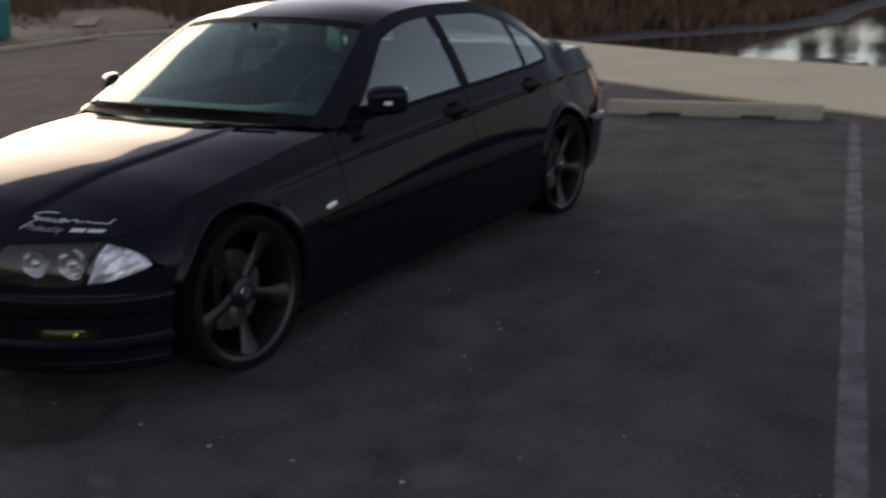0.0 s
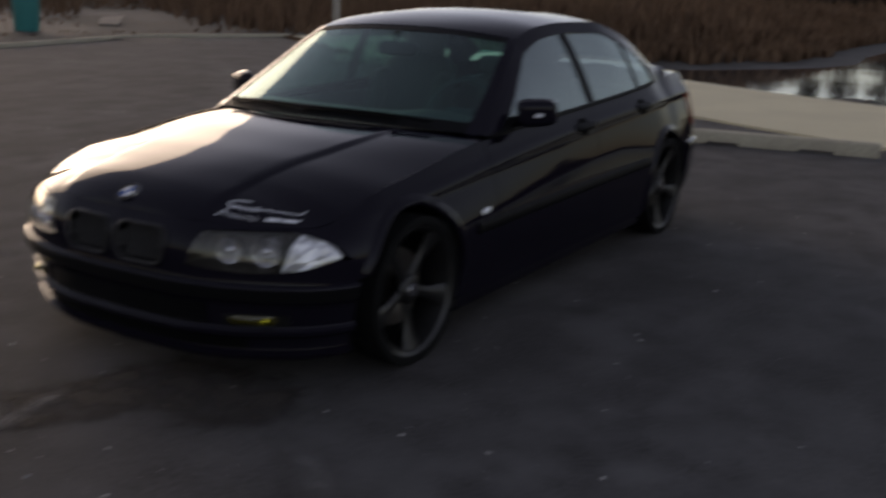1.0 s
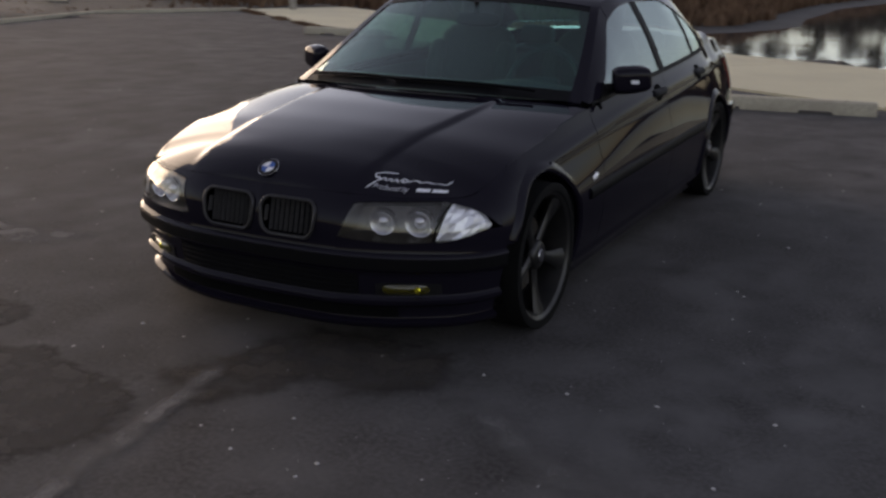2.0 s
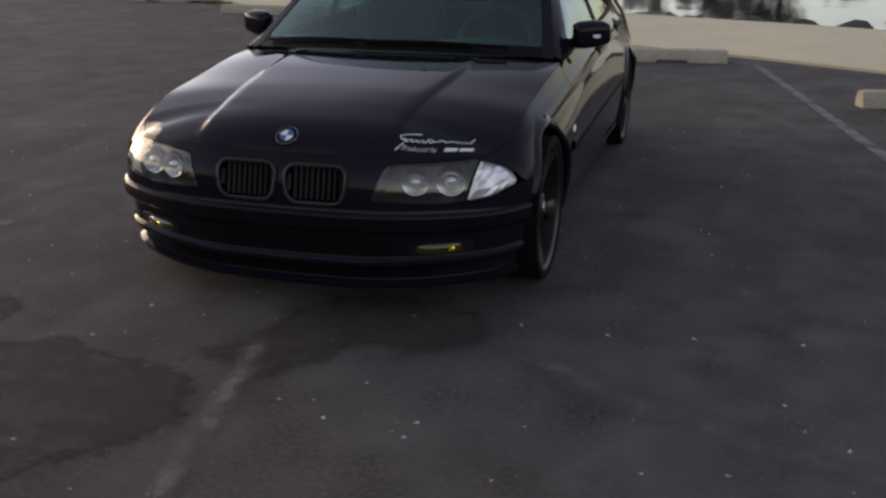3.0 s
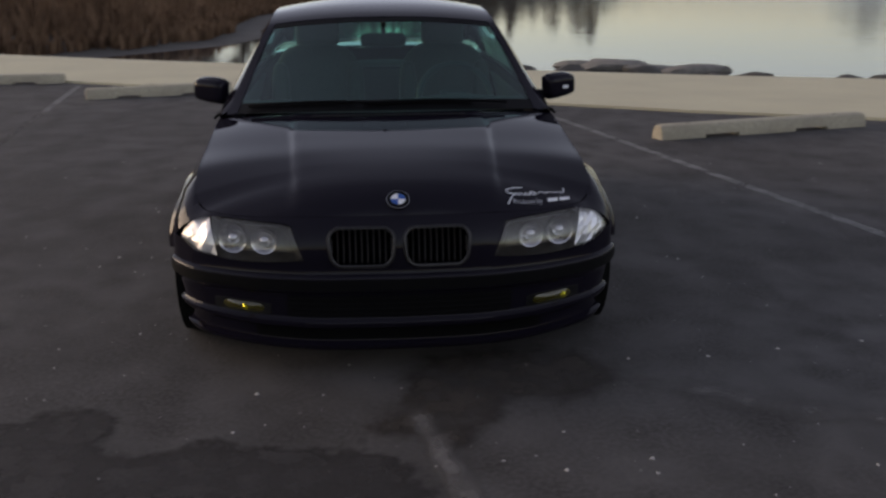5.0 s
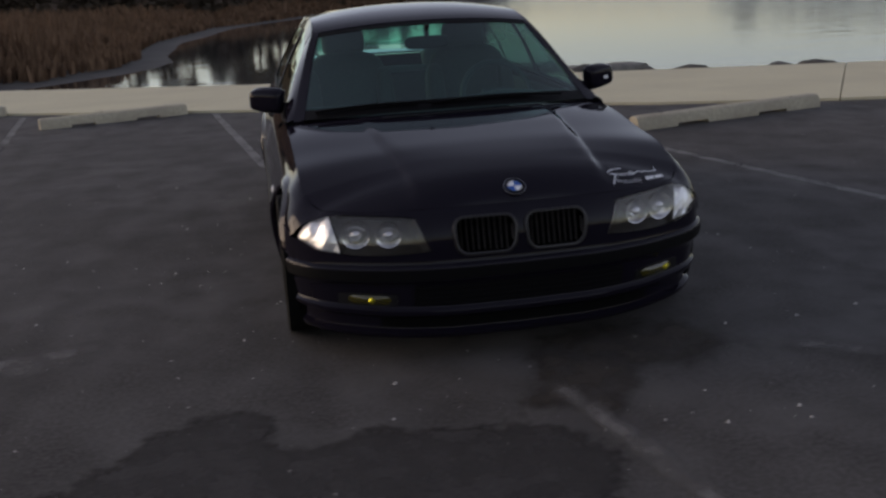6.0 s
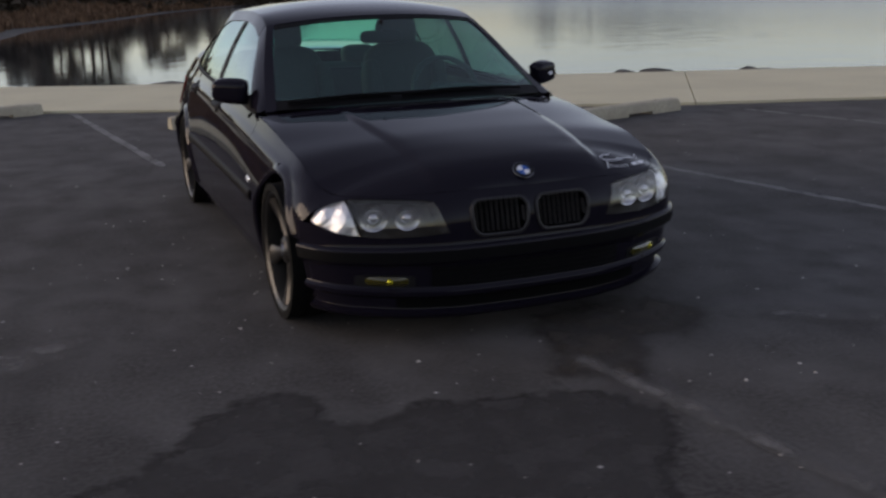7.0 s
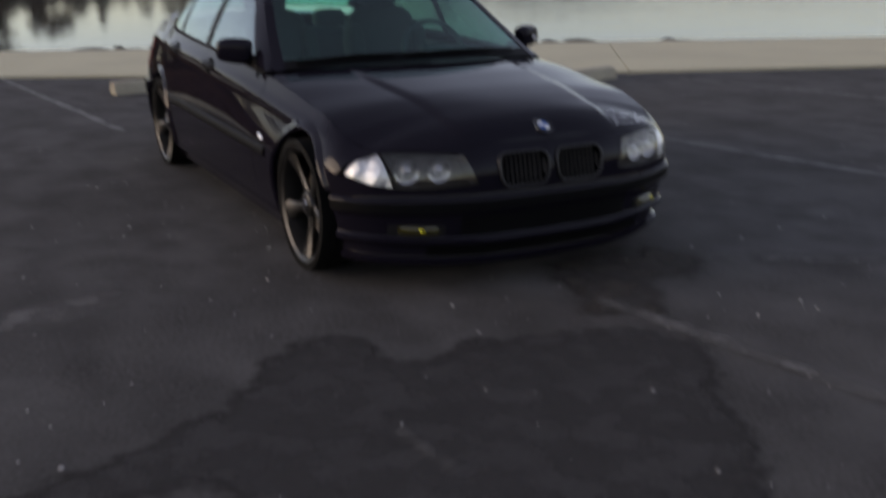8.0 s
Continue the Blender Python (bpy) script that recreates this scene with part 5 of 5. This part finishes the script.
part("boot_lid", sheet(boot, spread(-0.994, 0.994, 31), spread(s_of_y(2.99), 17.6, 36), 0.012, CORE), PAINT, car)
part("rear_panel", sheet(lambda s, z: Vector(((18 - s > 0 and 1 or -1) * skin(18 - abs(18 - s), z, -0.003).x, *skin(18 - abs(18 - s), z, -0.003).yz)), spread(14.0, 22.0, 41), spread(0.50, 0.899, 12), 0.0, CORE), PAINT, car)
TAIL = ramp([(0.17, -0.05), (0.19, 0.0), (0.30, 0.006), (0.43, 0.008), (0.50, 0.022), (0.515, 0.018), (0.525, 0.0)])
rb0 = s_of_y(3.075)
part("rear_bumper", sheet(lambda s, z: Vector(((1 if s < 18 else -1) * skin(18 - abs(18 - s), z, TAIL(z)).x, *skin(18 - abs(18 - s), z, TAIL(z)).yz)), spread(rb0, 36 - rb0, 61), spread(0.17, 0.525, 26), 0.0, CORE), PAINT, car)
both("tail_lamp", sheet(lambda s, k: skin(s, 0.600 + 0.195 * k, 0.006), spread(s_of_y(3.27), 16.0, 18), spread(0, 1, 8), 0.012, CORE), RED, label="red wraparound tail lamp")

# cowl, wipers
part("cowl", sheet(lambda u, k: Vector((u * 0.70, 0.415 + 0.19 * u * u + 0.10 * k, 0.806 + 0.012 * (1 - u * u) - 0.008 * k)), spread(-1, 1, 31), spread(0, 1, 4)), TRIM, car)
for x0, x1, sw in ((0.52, -0.10, 1), (-0.02, -0.60, 1)):
    pts = []
    for t in spread(0, 1, 14):
        x = x0 + (x1 - x0) * t
        u = x / 0.70
        y = 0.655 + 0.012 * math.sin(t * 3.1)
        p = over(max(-0.93, min(0.93, u)), y, 0.014)
        pts.append((p.x, p.y, p.z))
    w = part("wiper", tube(pts, 0.0075, 6), TRIM, car, "black wiper arm")
    part("wiper_blade", tube([(p[0] * 1.0, p[1] + 0.012, p[2] - 0.002) for p in pts[3:]], 0.006, 5), RUBBER, w)

# door mirrors
for sg in (1, -1):
    mir = tagged(new("door_mirror"), "black door mirror")
    mir.parent = car
    bm = bmesh.new()
    bmesh.ops.create_cube(bm, size=2)
    bmesh.ops.subdivide_edges(bm, edges=bm.edges[:], cuts=7, use_grid_fill=True)
    for q in bm.verts:
        c = q.co.copy()
        n6 = (abs(c.x) ** 5 + abs(c.y) ** 5 + abs(c.z) ** 5) ** 0.2
        c = c / n6
        k = 1 - 0.22 * max(0, -c.y) * abs(c.z) - 0.1 * max(0, c.x)
        q.co = Vector((c.x * 0.088, c.y * 0.050 * (1.0 if c.y < 0 else 0.55), c.z * 0.064 * k))
    g = moved(grab(bm), Matrix.Translation((0.856 if sg > 0 else 0.836, 0.930, 0.878)) @ pose(0, 0, 0, 0, -4, 33))
    shell = part("mirror_shell", g if sg > 0 else mirror(g), PAINT, mir)
    g = box(0.165, 0.004, 0.098, (0, 0, 0), 0.0015)
    g = moved(g, Matrix.Translation((0.844 if sg > 0 else 0.824, 0.956, 0.878)) @ pose(0, 0, 0, 0, -4, 33))
    part("mirror_glass", g if sg > 0 else mirror(g), CHROME, mir)
    arm = tube([(0.73, 0.88, 0.825), (0.775, 0.905, 0.838), (0.815, 0.925, 0.850)], 0.026, 10, [1.2, 0.9, 0.8])
    part("mirror_arm", arm if sg > 0 else mirror(arm), TRIM, mir)
    g = sheet(lambda y, k: flank(y, sill(y) - 0.015 + (min(head_z(y) + 0.02, sill(y) + 0.11) - sill(y) + 0.015) * k, 0.008), spread(0.70, A0 + 0.03, 8), (0, 0.5, 1), 0.012, CORE)
    part("mirror_base", g if sg > 0 else mirror(g), TRIM, mir)
    if sg > 0:
        part("mirror_label", moved(box(0.034, 0.0015, 0.016, (0, 0, 0)), Matrix.Translation((0.889, 0.886, 0.874)) @ pose(0, 0, 0, -4, 0, 33)), WHITE, mir, "small white label")

# wheels
def wheel(x, y, flip):
    w = tagged(new("wheel"), "dark grey five-spoke alloy wheel")
    w.parent = car
    w.matrix_basis = pose(x, y, WHEEL_R - 0.005, 0, 0, 180 if flip else 0)
    r = WHEEL_R
    tread = [(-0.11, 0.240), (-0.115, 0.26), (-0.11, 0.285), (-0.098, r - 0.004), (-0.05, r), (-0.047, r - 0.006), (-0.040, r - 0.006), (-0.037, r), (0.037, r), (0.040, r - 0.006), (0.047, r - 0.006), (0.05, r), (0.098, r - 0.004), (0.11, 0.288), (0.115, 0.272), (0.112, 0.256), (0.104, 0.250)]
    part("tyre", ring(tread, 64), RUBBER, w, "low-profile black tyre")
    rim_p = [(-0.105, 0.245), (-0.06, 0.222), (0.02, 0.218), (0.07, 0.222), (0.098, 0.238), (0.108, 0.252), (0.104, 0.257), (0.100, 0.253)]
    rim = part("rim", ring(rim_p[4:], 64), ALLOY, w)
    part("rim_barrel", ring(rim_p[:5], 64), BARREL, rim, "inner barrel of the rim, coloured dark as shade")
    for k in range(5):
        a = k * math.tau / 5 - math.pi / 2

        def spoke(u, t):
            rr = 0.030 + 0.205 * t
            half = (0.032 - 0.011 * math.sin(math.pi * min(1, t * 1.15)) + 0.016 * t ** 3)
            x_ = 0.066 + 0.030 * t ** 2.2 - 0.010 * abs(u) ** 2.5
            c, s_ = math.cos(a), math.sin(a)
            return Vector((x_, rr * c - u * half * s_, rr * s_ + u * half * c))
        part("spoke", sheet(spoke, spread(-1, 1, 9), spread(0, 1, 14), 0.028, (0, 0, 0)), ALLOY, rim)
    part("hub_cap", ring([(0.050, 0.060), (0.070, 0.058), (0.078, 0.050), (0.080, 0.034), (0.084, 0.031), (0.085, 0.0)], 32), ALLOY, rim)
    part("centre_badge", ring([(0.0875, 0.0), (0.0875, 0.024), (0.084, 0.026)], 24), CHROME, rim)
    part("brake_disc", ring([(0.005, 0.05), (0.012, 0.06), (0.012, 0.150), (0.0, 0.152)], 40), BRAKE, w)
    # near-black disc closing the wheel, for the shade behind the spokes
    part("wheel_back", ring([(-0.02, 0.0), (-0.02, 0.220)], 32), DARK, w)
    return w


for x, y, flip in ((0.742, 0.015, False), (-0.742, 0.015, True), (0.742, 2.735, False), (-0.742, 2.735, True)):
    wheel(x, y, flip)

# interior
part("cabin_floor", box(1.30, 2.2, 0.03, (0, 1.65, 0.24), 0.005), CLOTH, car)
part("parcel_shelf", box(1.15, 0.50, 0.04, (0, 2.92, 0.815), 0.01), VINYL, car)
both("door_lining", sheet(lambda y, z: side(y, z, -0.06), spread(0.66, 2.65, 20), spread(0.25, 0.80, 6)), VINYL)
part("dashboard", sheet(lambda u, k: Vector((0.69 * u, 0.58 + 0.18 * u * u * (1 - k) + 0.42 * k - 0.0 * u, 0.795 + 0.03 * math.sin(k * 2.4) + 0.035 * math.exp(-((u - 0.5) / 0.22) ** 2) * k - 0.34 * smooth(0.75, 1.0, k))), spread(-1, 1, 31), spread(0, 1, 16), 0.0, CORE), VINYL, car)
wheel_c = Matrix.Translation((0.36, 1.10, 0.80)) @ pose(0, 0, 0, 65, 0, 0)
steer = part("steering_wheel", moved(tube([(0.185 * math.cos(a), 0.185 * math.sin(a), 0) for a in spread(0, math.tau, 37)], 0.015, 8, caps=False), wheel_c), VINYL, car)
part("horn_pad", moved(box(0.16, 0.11, 0.05, (0, -0.01, -0.01), 0.02), wheel_c), VINYL, steer)
for a in (0, math.pi, -math.pi / 2):
    part("wheel_spoke", moved(tube([(0.05 * math.cos(a), 0.05 * math.sin(a), 0), (0.18 * math.cos(a), 0.18 * math.sin(a), 0)], 0.012, 6), wheel_c), VINYL, steer)


def cushion(sx, sy, sz, m, power=4):
    bm = bmesh.new()
    bmesh.ops.create_cube(bm, size=2)
    bmesh.ops.subdivide_edges(bm, edges=bm.edges[:], cuts=6, use_grid_fill=True)
    for q in bm.verts:
        c = q.co
        n = (abs(c.x) ** power + abs(c.y) ** power + abs(c.z) ** power) ** (1 / power)
        q.co = Vector((c.x / n * sx, c.y / n * sy, c.z / n * sz))
    return moved(grab(bm), m)


for x in (0.36, -0.36):
    seat = tagged(new("front_seat"), "dark cloth front seat with head restraint")
    seat.parent = car
    part("seat_cushion", cushion(0.25, 0.26, 0.09, pose(x, 1.42, 0.43, 8)), CLOTH, seat)
    part("backrest", cushion(0.245, 0.075, 0.34, pose(x, 1.80, 0.70, -16)), CLOTH, seat)
    for sg in (-1, 1):
        part("bolster", cushion(0.05, 0.085, 0.28, pose(x + sg * 0.21, 1.74, 0.66, -16)), CLOTH, seat)
    rest = part("head_restraint", cushion(0.125, 0.05, 0.085, pose(x, 1.915, 1.09, -10)), CLOTH, seat)
    for sg in (-1, 1):
        part("restraint_post", tube([(x + sg * 0.05, 1.885, 0.97), (x + sg * 0.05, 1.905, 1.06)], 0.006, 6), CHROME, rest)
bench = tagged(new("rear_bench"), "dark cloth rear bench with head restraints")
bench.parent = car
part("bench_cushion", cushion(0.62, 0.25, 0.09, pose(0, 2.35, 0.44)), CLOTH, bench)
part("bench_back", cushion(0.62, 0.08, 0.30, pose(0, 2.66, 0.58, -20)), CLOTH, bench)
for x in (-0.36, 0.36):
    part("head_restraint", cushion(0.115, 0.045, 0.065, pose(x, 2.76, 0.91, -10)), CLOTH, bench)
rv = part("rear_view_mirror", cushion(0.115, 0.016, 0.035, pose(0, 1.10, 1.098, -8)), TRIM, car)
part("mirror_stalk", tube([(0, 1.10, 1.10), (0, 1.085, 1.185)], 0.012, 6), TRIM, rv)
part("headlining", sheet(lambda u, y: over(u, y, -0.03), spread(-0.93, 0.93, 17), spread(1.26, 2.42, 12)), VINYL, car)
